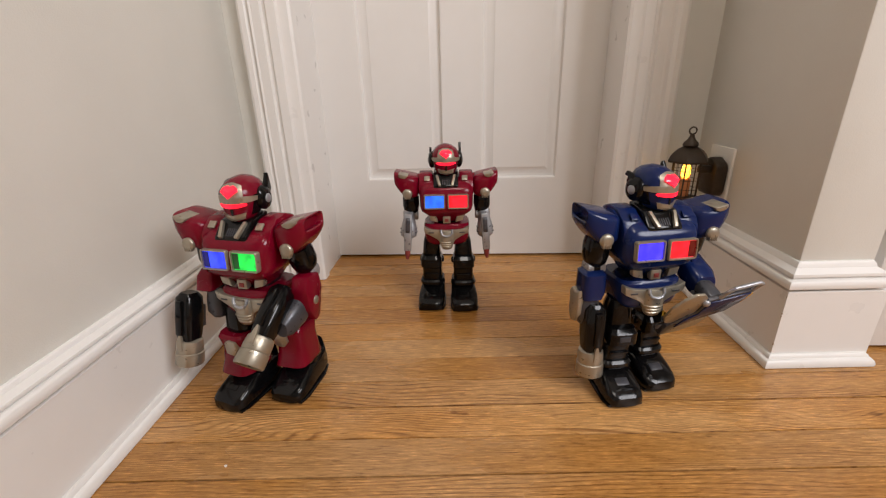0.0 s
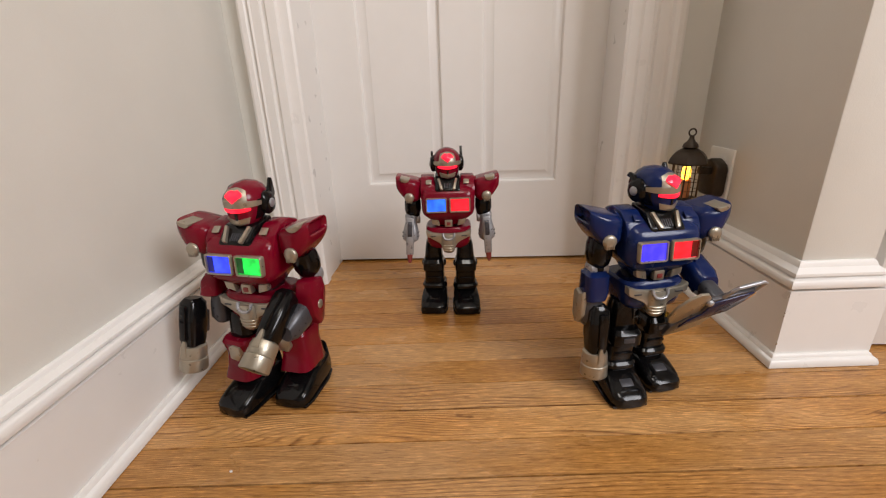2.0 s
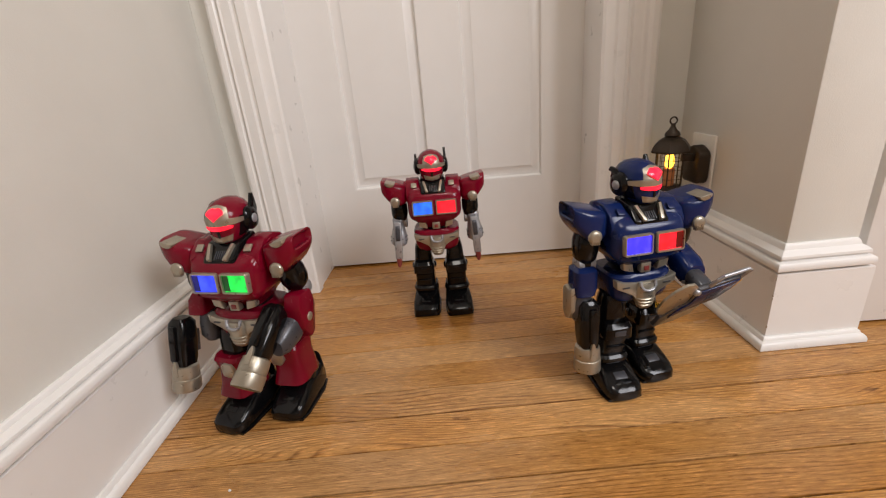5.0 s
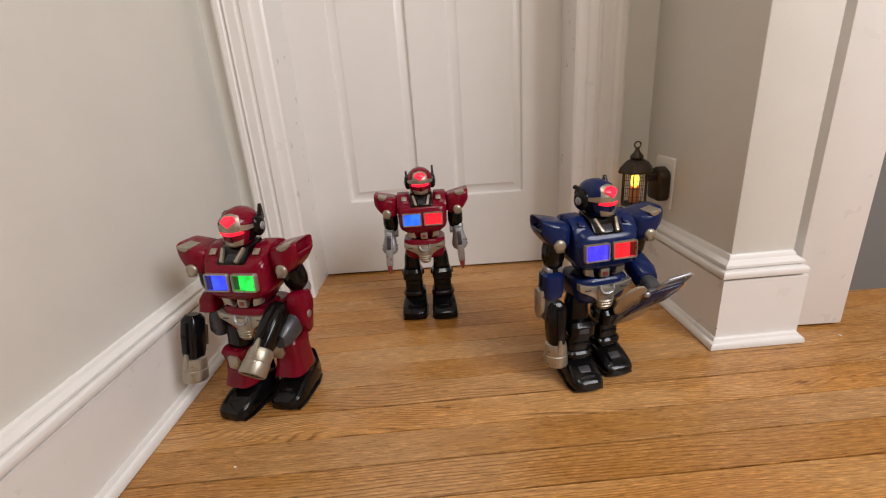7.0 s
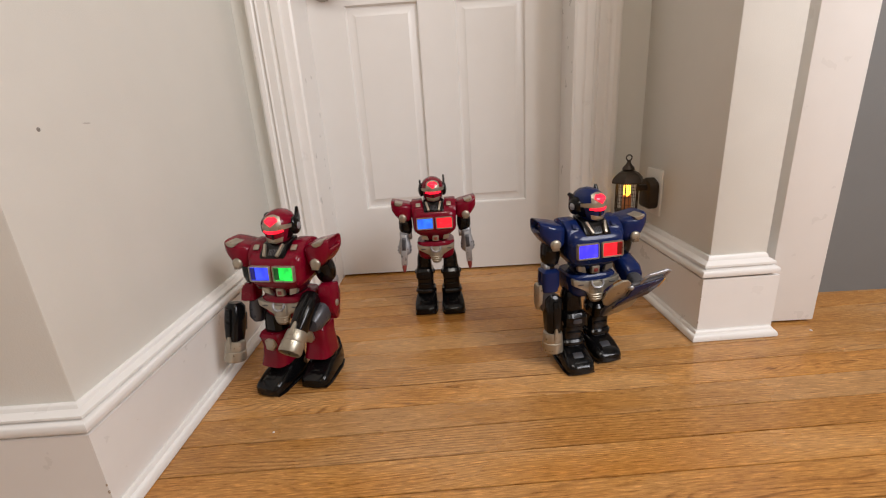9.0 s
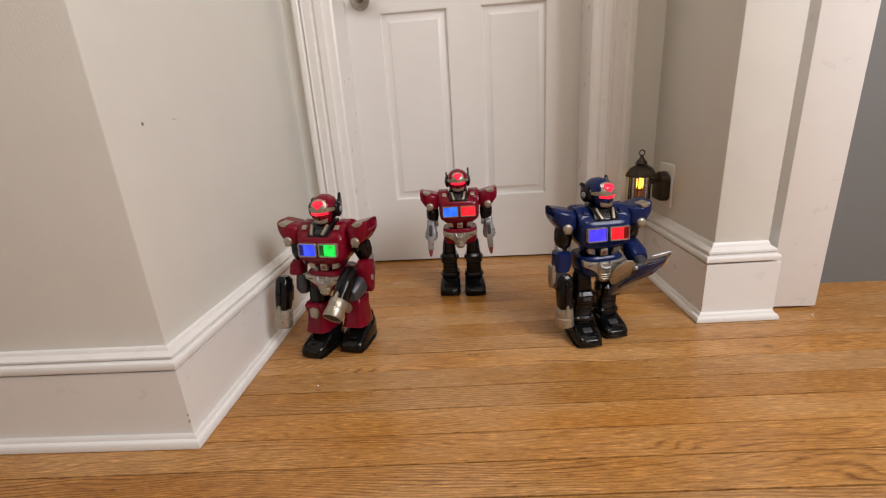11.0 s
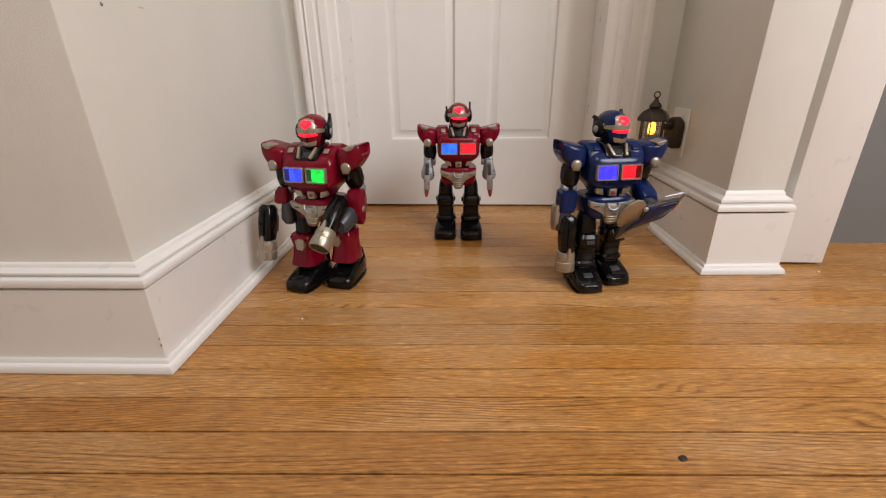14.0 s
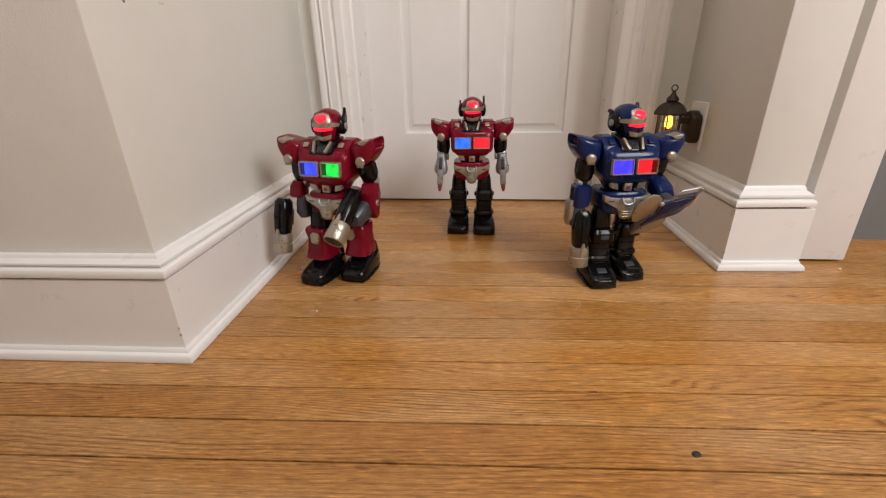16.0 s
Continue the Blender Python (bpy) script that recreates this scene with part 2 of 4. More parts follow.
def loft(sections, power=2.0, n=28, axis="z"):
    """Rounded sections (height, rx, ry, cx, cy) joined into a closed skin; power 2 is an ellipse, more is boxier."""
    bm = bmesh.new()
    rings = []
    for s in sections:
        h, rx, ry = s[:3]
        cx, cy = (s[3], s[4]) if len(s) > 4 else (0, 0)
        ring = []
        for i in range(n):
            a = 2 * math.pi * (i + 0.5) / n
            c, d = math.cos(a), math.sin(a)
            u = cx + rx * math.copysign(abs(c) ** (2 / power), c)
            v = cy + ry * math.copysign(abs(d) ** (2 / power), d)
            ring.append(bm.verts.new({"z": (u, v, h), "x": (h, u, v), "y": (u, h, v)}[axis]))
        rings.append(ring)
    for r, q in zip(rings, rings[1:]):
        for i in range(n):
            bm.faces.new((r[i], r[(i + 1) % n], q[(i + 1) % n], q[i]))
    bm.faces.new(rings[0])
    bm.faces.new(rings[-1])
    return bm


def spin(profile, n=24):
    """A turned body: (radius, height) pairs about z, ends closed."""
    return loft([(h, r, r) for r, h in profile], 2.0, n)


def tube(points, radius, n=10):
    """A round bar through points."""
    bm = bmesh.new()
    pts = [Vector(p) for p in points]
    rings = []
    for i, p in enumerate(pts):
        d = (pts[min(i + 1, len(pts) - 1)] - pts[max(i - 1, 0)]).normalized()
        side = d.cross(Vector((0.31, 0.17, 0.94))).normalized()
        up = side.cross(d)
        r = radius[i] if isinstance(radius, (list, tuple)) else radius
        rings.append([bm.verts.new(p + r * (math.cos(2 * math.pi * k / n) * side + math.sin(2 * math.pi * k / n) * up)) for k in range(n)])
    for r, q in zip(rings, rings[1:]):
        for k in range(n):
            bm.faces.new((r[k], r[(k + 1) % n], q[(k + 1) % n], q[k]))
    bm.faces.new(rings[0])
    bm.faces.new(rings[-1])
    return bm


def moved(bm, m):
    bmesh.ops.transform(bm, matrix=m, verts=bm.verts)
    return bm


def joined(*bms):
    out = bmesh.new()
    for bm in bms:
        me = bpy.data.meshes.new("tmp")
        bm.to_mesh(me)
        bm.free()
        out.from_mesh(me)
        bpy.data.meshes.remove(me)
    return out


def aim(p, d):
    """A pose at p whose -z looks along d."""
    return Matrix.Translation(p) @ (-Vector(d)).to_track_quat("Z", "Y").to_matrix().to_4x4()


def held(p, d, front):
    """A pose at p whose -z points along d and whose -y faces front."""
    z = -Vector(d).normalized()
    f = Vector(front)
    y = -(f - z * f.dot(z)).normalized()
    x = y.cross(z)
    return Matrix.Translation(p) @ Matrix((x, y, z)).transposed().to_4x4()


def sweep(path, profile):
    """A moulding along a plan path, mitred; profile (out from the wall, height), out to the right of the way."""
    bm = bmesh.new()
    pts = [Vector((x, y)) for x, y in path]
    dirs = [(b - a).normalized() for a, b in zip(pts, pts[1:])]
    out = [Vector((d.y, -d.x)) for d in dirs]
    rings = []
    for i, p in enumerate(pts):
        if i == 0:
            o = out[0]
        elif i == len(pts) - 1:
            o = out[-1]
        else:
            o = out[i - 1] + out[i]
            o = o / o.dot(out[i])
        rings.append([bm.verts.new((p.x + o.x * d, p.y + o.y * d, z)) for d, z in profile])
    k = len(profile)
    for r, q in zip(rings, rings[1:]):
        for j in range(k):
            bm.faces.new((r[j], q[j], q[(j + 1) % k], r[(j + 1) % k]))
    bm.faces.new(rings[0])
    bm.faces.new(rings[-1])
    return bm


def structure(name, bm, material, label, category, angle=38):
    return tagged(part(name, bm, material, None, "", angle), label, category, "", "structure")


# ---- walls, ceiling ----
X_LEFT, X_RIGHT, Y_NORTH, Y_LEFT, Y_PIER = -0.517, 0.578, -0.135, -0.918, -0.517
X_BACK, Y_WEST, Y_PIER_EAST, PIER_EAST = -0.540, -0.970, -0.512, 0.706  # the old walls stand a little askew to the door
structure("wall_west", prism([(-2.4, Y_WEST), (X_LEFT, Y_LEFT), (X_BACK, Y_NORTH), (X_BACK, 0.12), (-2.4, 0.12)], "z", 0, 2.6, 0.003), WALL, "off-white painted plaster wall with an outside corner", "wall")
structure("wall_north_1", block((X_BACK + 0.0005, Y_NORTH, 0), (-0.386, 0.12, 2.6)), WALL, "narrow off-white wall strip beside the door casing", "wall")
structure("wall_north_2", block((0.386, Y_NORTH, 0), (X_RIGHT, 0.12, 2.6)), WALL, "narrow off-white wall strip beside the door casing", "wall")
structure("wall_north_3", block((-0.386, Y_NORTH, 2.06), (0.386, 0.12, 2.6)), WALL, "off-white wall above the door", "wall")
structure("wall_pier", prism([(X_RIGHT, Y_PIER), (PIER_EAST, Y_PIER_EAST), (PIER_EAST, 0.12), (X_RIGHT, 0.12)], "z", 0, 2.6, 0.003), WALL, "off-white painted pier wall with an outside corner", "wall")
structure("wall_recess", block((0.7065, -0.43, 0), (0.742, 0.12, 2.6)), WALL, "narrow recessed wall strip between pier and jamb", "wall")
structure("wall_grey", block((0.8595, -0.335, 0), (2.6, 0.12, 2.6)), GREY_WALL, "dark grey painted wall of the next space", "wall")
# unseen walls and ceiling, added to close the room and bounce light back
structure("unseen_wall_east", block((2.6, -3.4, 0), (2.7, 0.12, 2.6)), WALL, "unseen off-white wall added to close the hall", "wall")
structure("unseen_wall_south", block((-2.5, -3.5, 0), (2.7, -3.4, 2.6)), WALL, "unseen off-white wall added to close the hall", "wall")
structure("unseen_wall_far_west", block((-2.5, -3.4, 0), (-2.4, 0.12, 2.6)), WALL, "unseen off-white wall added to close the hall", "wall")
structure("unseen_wall_behind", block((-0.5, 0.121, 0), (0.5, 0.2, 2.6)), WALL, "unseen wall added behind the closed door", "wall")
structure("ceiling", block((-2.5, -3.5, 2.6), (2.7, 0.2, 2.7)), CEIL, "unseen white ceiling added to bounce light", "ceiling")
jamb = structure("jamb_east", block((0.742, -0.491, 0.006), (0.859, -0.30, 2.6), 0.003), TRIM, "white painted opening jamb beside the pier", "jamb")
part("strike_mark", block((0.8585, -0.489, 0.128), (0.8605, -0.475, 0.142), 0.0005), CHIP, jamb, "small dark dent on the jamb edge")

# ---- baseboards ----
BOARD = [(0, 0), (0.0215, 0), (0.0215, 0.1442), (0.0200, 0.1452), (0, 0.1452)]
CRACK_SHADE = [(0, 0.1454), (0.0135, 0.1454), (0.0130, 0.1488), (0, 0.1488)]
CAP = [(0, 0.1490), (0.020, 0.1490), (0.025, 0.151), (0.0265, 0.157), (0.025, 0.163), (0.022, 0.1655), (0.0160, 0.1664), (0.0152, 0.1692), (0.0196, 0.1712), (0.0190, 0.176), (0.0135, 0.1805), (0.0085, 0.1835), (0.0065, 0.190), (0.004, 0.193), (0, 0.193)]
SHOE = [(0.0220, 0.0012), (0.0376, 0.0012), (0.0380, 0.006), (0.0360, 0.012), (0.0325, 0.0155), (0.0300, 0.0165), (0.0290, 0.020), (0.0260, 0.0225), (0.0220, 0.0225)]
for number, path in ((1, ((-2.39, Y_WEST + 0.0003), (X_LEFT, Y_LEFT), (X_BACK, Y_NORTH))), (2, ((0.486, Y_NORTH), (X_RIGHT, Y_NORTH), (X_RIGHT, Y_PIER), (PIER_EAST, Y_PIER_EAST), (PIER_EAST, -0.4305)))):
    trimmed = path if number == 1 else path[:3] + ((PIER_EAST - 0.009, Y_PIER_EAST), (PIER_EAST - 0.009, -0.4305))
    board = structure("baseboard_%d" % number, sweep(path, BOARD), TRIM, "tall white painted baseboard along the wall", "baseboard")
    part("cap_moulding", sweep(trimmed, CAP if number == 2 else [(d, z if z < 0.169 else 0.1692 + (z - 0.1692) * 0.62) for d, z in CAP]), TRIM, board)
    # dark strip set into the crack, standing in for the shade inside it
    part("crack_shade", sweep(trimmed, CRACK_SHADE), GAP, board, "dark strip for the shade in the crack under the cap moulding")
    part("shoe_moulding", sweep(trimmed, SHOE), TRIM, board)
    chips = random.Random(number)
    cx, cy = ((X_LEFT + 0.0215, Y_LEFT - 0.0215), (X_RIGHT - 0.0215, Y_PIER - 0.0215))[number - 1]
    for k in range(2 * number):
        z, tall = chips.uniform(0.03, 0.138), chips.uniform(0.0015, 0.005)
        wide = chips.uniform(0.0006, 0.0012)
        part("paint_chip", prism([(cx - wide, cy - wide * 0.6), (cx + wide * 0.7, cy - wide), (cx + wide, cy + wide * 0.8), (cx - wide * 0.5, cy + wide)], "z", z, min(z + tall, 0.143)), BARE, board)

# ---- door, casing ----
CASE = [(0.490, Y_NORTH), (0.490, -0.168), (0.484, -0.171), (0.473, -0.171), (0.465, -0.165), (0.461, -0.157), (0.456, -0.155), (0.436, -0.157), (0.432, -0.152), (0.426, -0.152), (0.422, -0.158), (0.402, -0.158), (0.397, -0.153), (0.390, -0.151), (0.377, -0.151), (0.371, -0.147), (0.371, Y_NORTH)]
for number, sign in ((1, -1), (2, 1)):
    case = structure("door_casing_%d" % number, prism([(sign * x, y - (0.018 if sign < 0 and x < 0.462 and y < -0.14 else 0)) for x, y in CASE], "z", 0.001, 2.18), TRIM, "white fluted door casing", "trim", 25)
    part("jamb", block((sign * 0.376 - (0.01 if sign < 0 else 0), -0.1345, 0.001), (sign * 0.376 + (0.01 if sign > 0 else 0), 0.06, 2.06)), TRIM, case)
    if sign < 0:
        part("nail_hole", moved(spin([(0.001, -0.0004), (0.0020, 0.0), (0.0017, 0.0006), (0.001, 0.0008)], 10), aim((-0.443, -0.1578, 0.671), (0, 1, 0))), CHIP, case, "dark nail hole")
structure("door_casing_3", block((-0.371, -0.168, 2.06), (0.371, -0.1355, 2.18), 0.006), TRIM, "white head casing over the door", "trim")

door = structure("door_1", block((-0.376, 0.012, 0.007), (0.376, 0.045, 2.055)), DOOR_PAINT, "closed white six-panel interior door", "door")


def door_panel(x0, x1, z0, z1):
    """A raised panel: the sloping moulding down from the frame, then the field rising again."""
    bm = bmesh.new()
    steps = [(0, 0.0), (0.004, 0.0010), (0.008, 0.0095), (0.014, 0.0108), (0.022, 0.0095), (0.034, 0.0035), (0.038, 0.0035)]
    rings = [[bm.verts.new((x, d, z)) for x, z in ((x0 + i, z0 + i), (x1 - i, z0 + i), (x1 - i, z1 - i), (x0 + i, z1 - i))] for i, d in steps]
    for r, q in zip(rings, rings[1:]):
        for k in range(4):
            bm.faces.new((r[k], r[(k + 1) % 4], q[(k + 1) % 4], q[k]))
    bm.faces.new(rings[-1])
    return bm


COLS = ((-0.270, -0.046), (0.056, 0.270))
ROWS = ((0.235, 0.852), (1.03, 1.58), (1.70, 1.93))
for x0, x1 in COLS:
    for z0, z1 in ROWS:
        part("panel", door_panel(x0, x1, z0, z1), DOOR_PAINT, door, "", 20)
for x0, x1 in ((-0.376, -0.270), (-0.046, 0.056), (0.270, 0.376)):
    part("stile", block((x0, 0, 0.007), (x1, 0.0119, 2.055)), DOOR_PAINT, door)
for z0, z1 in ((0.007, 0.235), (0.852, 1.03), (1.58, 1.70), (1.93, 2.055)):
    for x0, x1 in COLS:
        part("rail", block((x0, 0, z0), (x1, 0.0119, z1)), DOOR_PAINT, door)
handle = part("door_handle", moved(spin([(0.005, 0.0), (0.031, 0.0), (0.032, 0.004), (0.029, 0.010), (0.014, 0.013), (0.012, 0.035), (0.013, 0.045), (0.010, 0.050), (0.004, 0.051)]), aim((-0.324, 0.0, 0.893), (0, 1, 0))), NICKEL, door, "satin nickel door lever on a round rose")
part("lever", tube([(-0.324, -0.044, 0.893), (-0.310, -0.047, 0.894), (-0.292, -0.048, 0.890), (-0.272, -0.047, 0.885), (-0.252, -0.046, 0.886), (-0.236, -0.046, 0.893), (-0.228, -0.046, 0.898)], [0.008, 0.009, 0.009, 0.0085, 0.008, 0.007, 0.004], 12), NICKEL, handle)


# ---- toy robots ----
HEAD = [(0.309, 0.014, 0.016, -0.012), (0.315, 0.021, 0.024, -0.009), (0.325, 0.0265, 0.030, -0.005), (0.338, 0.0305, 0.034, -0.002), (0.350, 0.0318, 0.036, 0.0), (0.360, 0.0295, 0.0345, 0.001), (0.369, 0.0235, 0.028, 0.002), (0.375, 0.0150, 0.019, 0.003), (0.3785, 0.005, 0.006, 0.003)]


def head_point(a, z, off):
    """A point of the helmet at angle a from its front and height z, lifted off it."""
    zs = [s[0] for s in HEAD]
    rx, ry, cy = (float(np.interp(z, zs, [s[k] for s in HEAD])) for k in (1, 2, 3))
    return ((rx + off) * math.sin(a), cy - (ry + off) * math.cos(a), z)


def head_patch(a0, a1, low, high, off, n=14, rows=5):
    """A thin shell that lies on the helmet between two heights given along the angle."""
    bm = bmesh.new()
    layers = []
    for o in (-0.002, off):
        grid = []
        for i in range(n + 1):
            a = a0 + (a1 - a0) * i / n
            u = 2 * i / n - 1
            lo, hi = low(u), high(u)
            grid.append([bm.verts.new(head_point(a, lo + (hi - lo) * j / rows, o)) for j in range(rows + 1)])
        layers.append(grid)
    inner, outer = layers
    for i in range(n):
        for j in range(rows):
            bm.faces.new((outer[i][j], outer[i + 1][j], outer[i + 1][j + 1], outer[i][j + 1]))
        for g in (0, rows):
            bm.faces.new((inner[i][g], inner[i + 1][g], outer[i + 1][g], outer[i][g]))
    for i in (0, n):
        for j in range(rows):
            bm.faces.new((inner[i][j], inner[i][j + 1], outer[i][j + 1], outer[i][j]))
    return bm


def dome(p, r, out, height):
    """A flattened round cap at p that bulges along out."""
    return moved(spin([(r, 0.0), (r, -height * 0.35), (r * 0.86, -height * 0.7), (r * 0.55, -height * 0.93), (r * 0.12, -height)], 20), aim(p, out))


def mirror_x(outline, s):
    return [(s * u, v) for u, v in outline]


def turn(deg, z=0.0):
    return pose(0, 0, z, 0, 0, deg)


def robot_head(robot, paint, m):
    head = part("head", moved(loft([(z, rx, ry, 0, cy) for z, rx, ry, cy in HEAD], 2.15, 32), m), paint, robot, "helmeted head with lit red visor")
    part("face_band", moved(head_patch(-1.25, 1.25, lambda u: 0.3425 - 0.002 * (1 - u * u), lambda u: 0.352 - 0.003 * u * u, 0.0022), m), CHAMPAGNE, head, "silver band across the face")
    part("brow_plate", moved(head_patch(-0.62, 0.62, lambda u: 0.350, lambda u: 0.3715 - 0.0045 * abs(u) ** 2, 0.0014), m), CHAMPAGNE, head)
    part("forehead_light", moved(head_patch(-0.43, 0.43, lambda u: 0.3492 + 0.0105 * abs(u) ** 0.8, lambda u: 0.3668 + 0.0012 * math.sin(min(1, abs(u) * 1.3) * math.pi) - 0.0045 * abs(u) ** 5, 0.0042, 16), m), LIT_RED, head, "red lit heart-shaped forehead lens")
    part("eye_light", moved(head_patch(-0.74, 0.74, lambda u: 0.3335 + 0.0030 * u * u, lambda u: 0.3403 + 0.0012 * u * u - 0.0020 * u ** 6, 0.0024, 18, 3), m), LIT_RED, head, "red lit eye slit")
    part("mouth_guard", moved(head_patch(-0.72, 0.72, lambda u: 0.3115 + 0.004 * abs(u), lambda u: 0.3215 + 0.004 * abs(u), 0.0028), m), CHAMPAGNE, head, "silver chin guard")
    for s in (-1, 1):
        part("cheek_guard", moved(head_patch(s * 1.05, s * 2.5, lambda u: 0.320, lambda u: 0.3515, 0.0009), m), BLACK, head)
    part("cheek_line", moved(head_patch(-0.07, 0.07, lambda u: 0.3205, lambda u: 0.3325, 0.0012, 4), m), BLACK, head)
    for s in (-1, 1):
        ear = part("ear_piece", moved(loft([(s * 0.026, 0.016, 0.019, 0.004, 0.342), (s * 0.033, 0.0165, 0.0195, 0.004, 0.342), (s * 0.0365, 0.0145, 0.0165, 0.004, 0.342), (s * 0.0385, 0.010, 0.012, 0.004, 0.342)], 2.3, 22, "x"), m), BLACK, head, "black round ear piece")
        part("ear_hub", moved(dome((s * 0.0378, 0.004, 0.341), 0.0075, (s, 0, 0), 0.003), m), SILVER, ear)
        fin = [(0.016, 0.344), (0.003, 0.352), (-0.003, 0.353), (0.004, 0.360), (0.010, 0.369), (0.0145, 0.3795), (0.0185, 0.379), (0.0205, 0.368), (0.022, 0.354)] if s > 0 else [(0.014, 0.345), (0.000, 0.349), (0.003, 0.358), (0.009, 0.366), (0.020, 0.369), (0.024, 0.362), (0.017, 0.360), (0.019, 0.352)]
        part("antenna_fin", moved(prism(fin, "x", min(s * 0.031, s * 0.0365), max(s * 0.031, s * 0.0365), 0.0012), m), BLACK, ear)
    return head


def chest_window(robot, torso, m, x, pane, dim=0):
    """A framed pane let into the slanting chest front."""
    w, h, r = 0.0222, 0.0156, 0.0032
    front = m @ pose(x, -0.0562, 0.2595, -4, 0, 0)

    def rounded(w, h, r):
        pts = []
        for cx, cz, a0 in ((w - r, h - r, 0), (-w + r, h - r, 90), (-w + r, -h + r, 180), (w - r, -h + r, 270)):
            pts += [(cx + r * math.cos(radians(a0 + a)), cz + r * math.sin(radians(a0 + a))) for a in (0, 30, 60, 90)]
        return pts
    outer, inner = rounded(w, h, r), rounded(w - 0.0028, h - 0.0028, r * 0.6)
    bm = bmesh.new()
    k = len(outer)
    rings = [[bm.verts.new((u, y, v)) for u, v in pts] for y, pts in ((0.014, outer), (-0.0012, outer), (-0.0024, [(u * 0.965, v * 0.965) for u, v in outer]), (-0.0022, [(u * 1.03, v * 1.03) for u, v in inner]), (0.004, inner), (0.014, inner))]
    for a, b in zip(rings, rings[1:] + rings[:1]):
        for i in range(k):
            bm.faces.new((a[i], a[(i + 1) % k], b[(i + 1) % k], b[i]))
    frame_part = part("window_frame", moved(bm, front), CHAMPAGNE, torso, "silver window frame on the chest")
    part("window_pane", moved(prism(inner, "y", 0.0008, 0.006), front), pane, frame_part)
    if dim:
        k0, k1 = sorted((dim * (w - 0.003), dim * (w - 0.0125)))
        part("pane_shade", moved(prism([(k0, -h + 0.004), (k1, -h + 0.004), (k1, h - 0.004), (k0, h - 0.004)], "y", 0.0002, 0.003), front), pane_dark(pane), frame_part)
    return frame_part


def pane_dark(pane):
    return DARK_GREEN if pane is LIT_GREEN else DARK_RED if pane is LIT_PANE_RED else DARK_BLUE


def robot_torso(robot, paint, m, panes, dims):
    torso = part("torso", moved(loft([(0.208, 0.030, 0.027), (0.219, 0.037, 0.034, 0, -0.002), (0.228, 0.047, 0.042, 0, -0.005), (0.236, 0.055, 0.049, 0, -0.005), (0.245, 0.0575, 0.0515, 0, -0.004), (0.278, 0.0585, 0.049, 0, -0.002), (0.288, 0.0575, 0.046, 0, 0.0), (0.297, 0.054, 0.037, 0, 0.006), (0.303, 0.047, 0.028, 0, 0.010)], 5.5, 44), m), paint, robot, "moulded chest with two lit windows")
    for s, pane in zip((-1, 1), panes):
        chest_window(robot, torso, m, s * 0.0248, pane, dims[0 if s < 0 else 1])
        part("shoulder_block", moved(prism([(-0.038, 0.286), (-0.030, 0.300), (-0.012, 0.312), (0.012, 0.315), (0.032, 0.308), (0.040, 0.290), (0.040, 0.268), (-0.038, 0.268)], "x", min(s * 0.0285, s * 0.0585), max(s * 0.0285, s * 0.0585), 0.0035), m), paint, torso)
        part("shoulder_chip", moved(block((s * 0.040 - 0.006, -0.003, -0.001), (s * 0.040 + 0.006, 0.009, 0.0016), 0.001), m @ pose(0, -0.031, 0.302, 42, 0, 0)), CHAMPAGNE if paint is RED else paint, torso)
        part("collar_bar", moved(prism([(s * 0.010, 0.0), (s * 0.016, 0.0), (s * 0.0215, 0.027), (s * 0.0165, 0.027)], "y", -0.0065, 0.0, 0.0012), m @ pose(0, -0.047, 0.2895, -46, 0, 0)), CHAMPAGNE, torso, "silver bar beside the collar")
        part("waist_vent", moved(prism([(s * 0.019, 0.209), (s * 0.036, 0.214), (s * 0.038, 0.230), (s * 0.023, 0.229)], "y", -0.0405, -0.030, 0.0015), m), CHAMPAGNE, torso, "silver vent plate under the chest")
        part("chest_rib", moved(block((s * 0.048 - 0.0015, -0.052, 0.236), (s * 0.048 + 0.0015, -0.046, 0.2405), 0.0006), m), paint, torso)
    collar = part("collar", moved(prism([(-0.046, 0.284), (-0.047, 0.290), (-0.026, 0.312), (0.012, 0.318), (0.018, 0.296), (0.018, 0.284)], "x", -0.0265, 0.0265, 0.003), m), BLACK, robot, "black collar panel under the head")
    for i in range(5):
        part("collar_rib", moved(block((-0.0075 + 0.0034 * i, -0.0018, 0.004), (-0.0059 + 0.0034 * i, 0.002, 0.017), 0.0004), m @ pose(0, -0.047, 0.2895, -46, 0, 0)), STEEL, collar)
    part("neck", moved(loft([(0.298, 0.024, 0.024), (0.306, 0.0225, 0.0225), (0.309, 0.0205, 0.0205), (0.316, 0.022, 0.022), (0.322, 0.019, 0.019)], 2, 24), m), BLACK, robot)
    part("power_button", moved(block((-0.0085, -0.042, 0.207), (0.0085, -0.031, 0.223), 0.002), m), CHAMPAGNE, torso)
    part("button_light", moved(block((-0.0040, -0.0438, 0.211), (0.0040, -0.039, 0.218), 0.001), m), TIP, torso)
    part("waist", moved(loft([(0.190, 0.030, 0.026), (0.214, 0.031, 0.027)], 3, 24), m), BLACK, robot)
    return torso


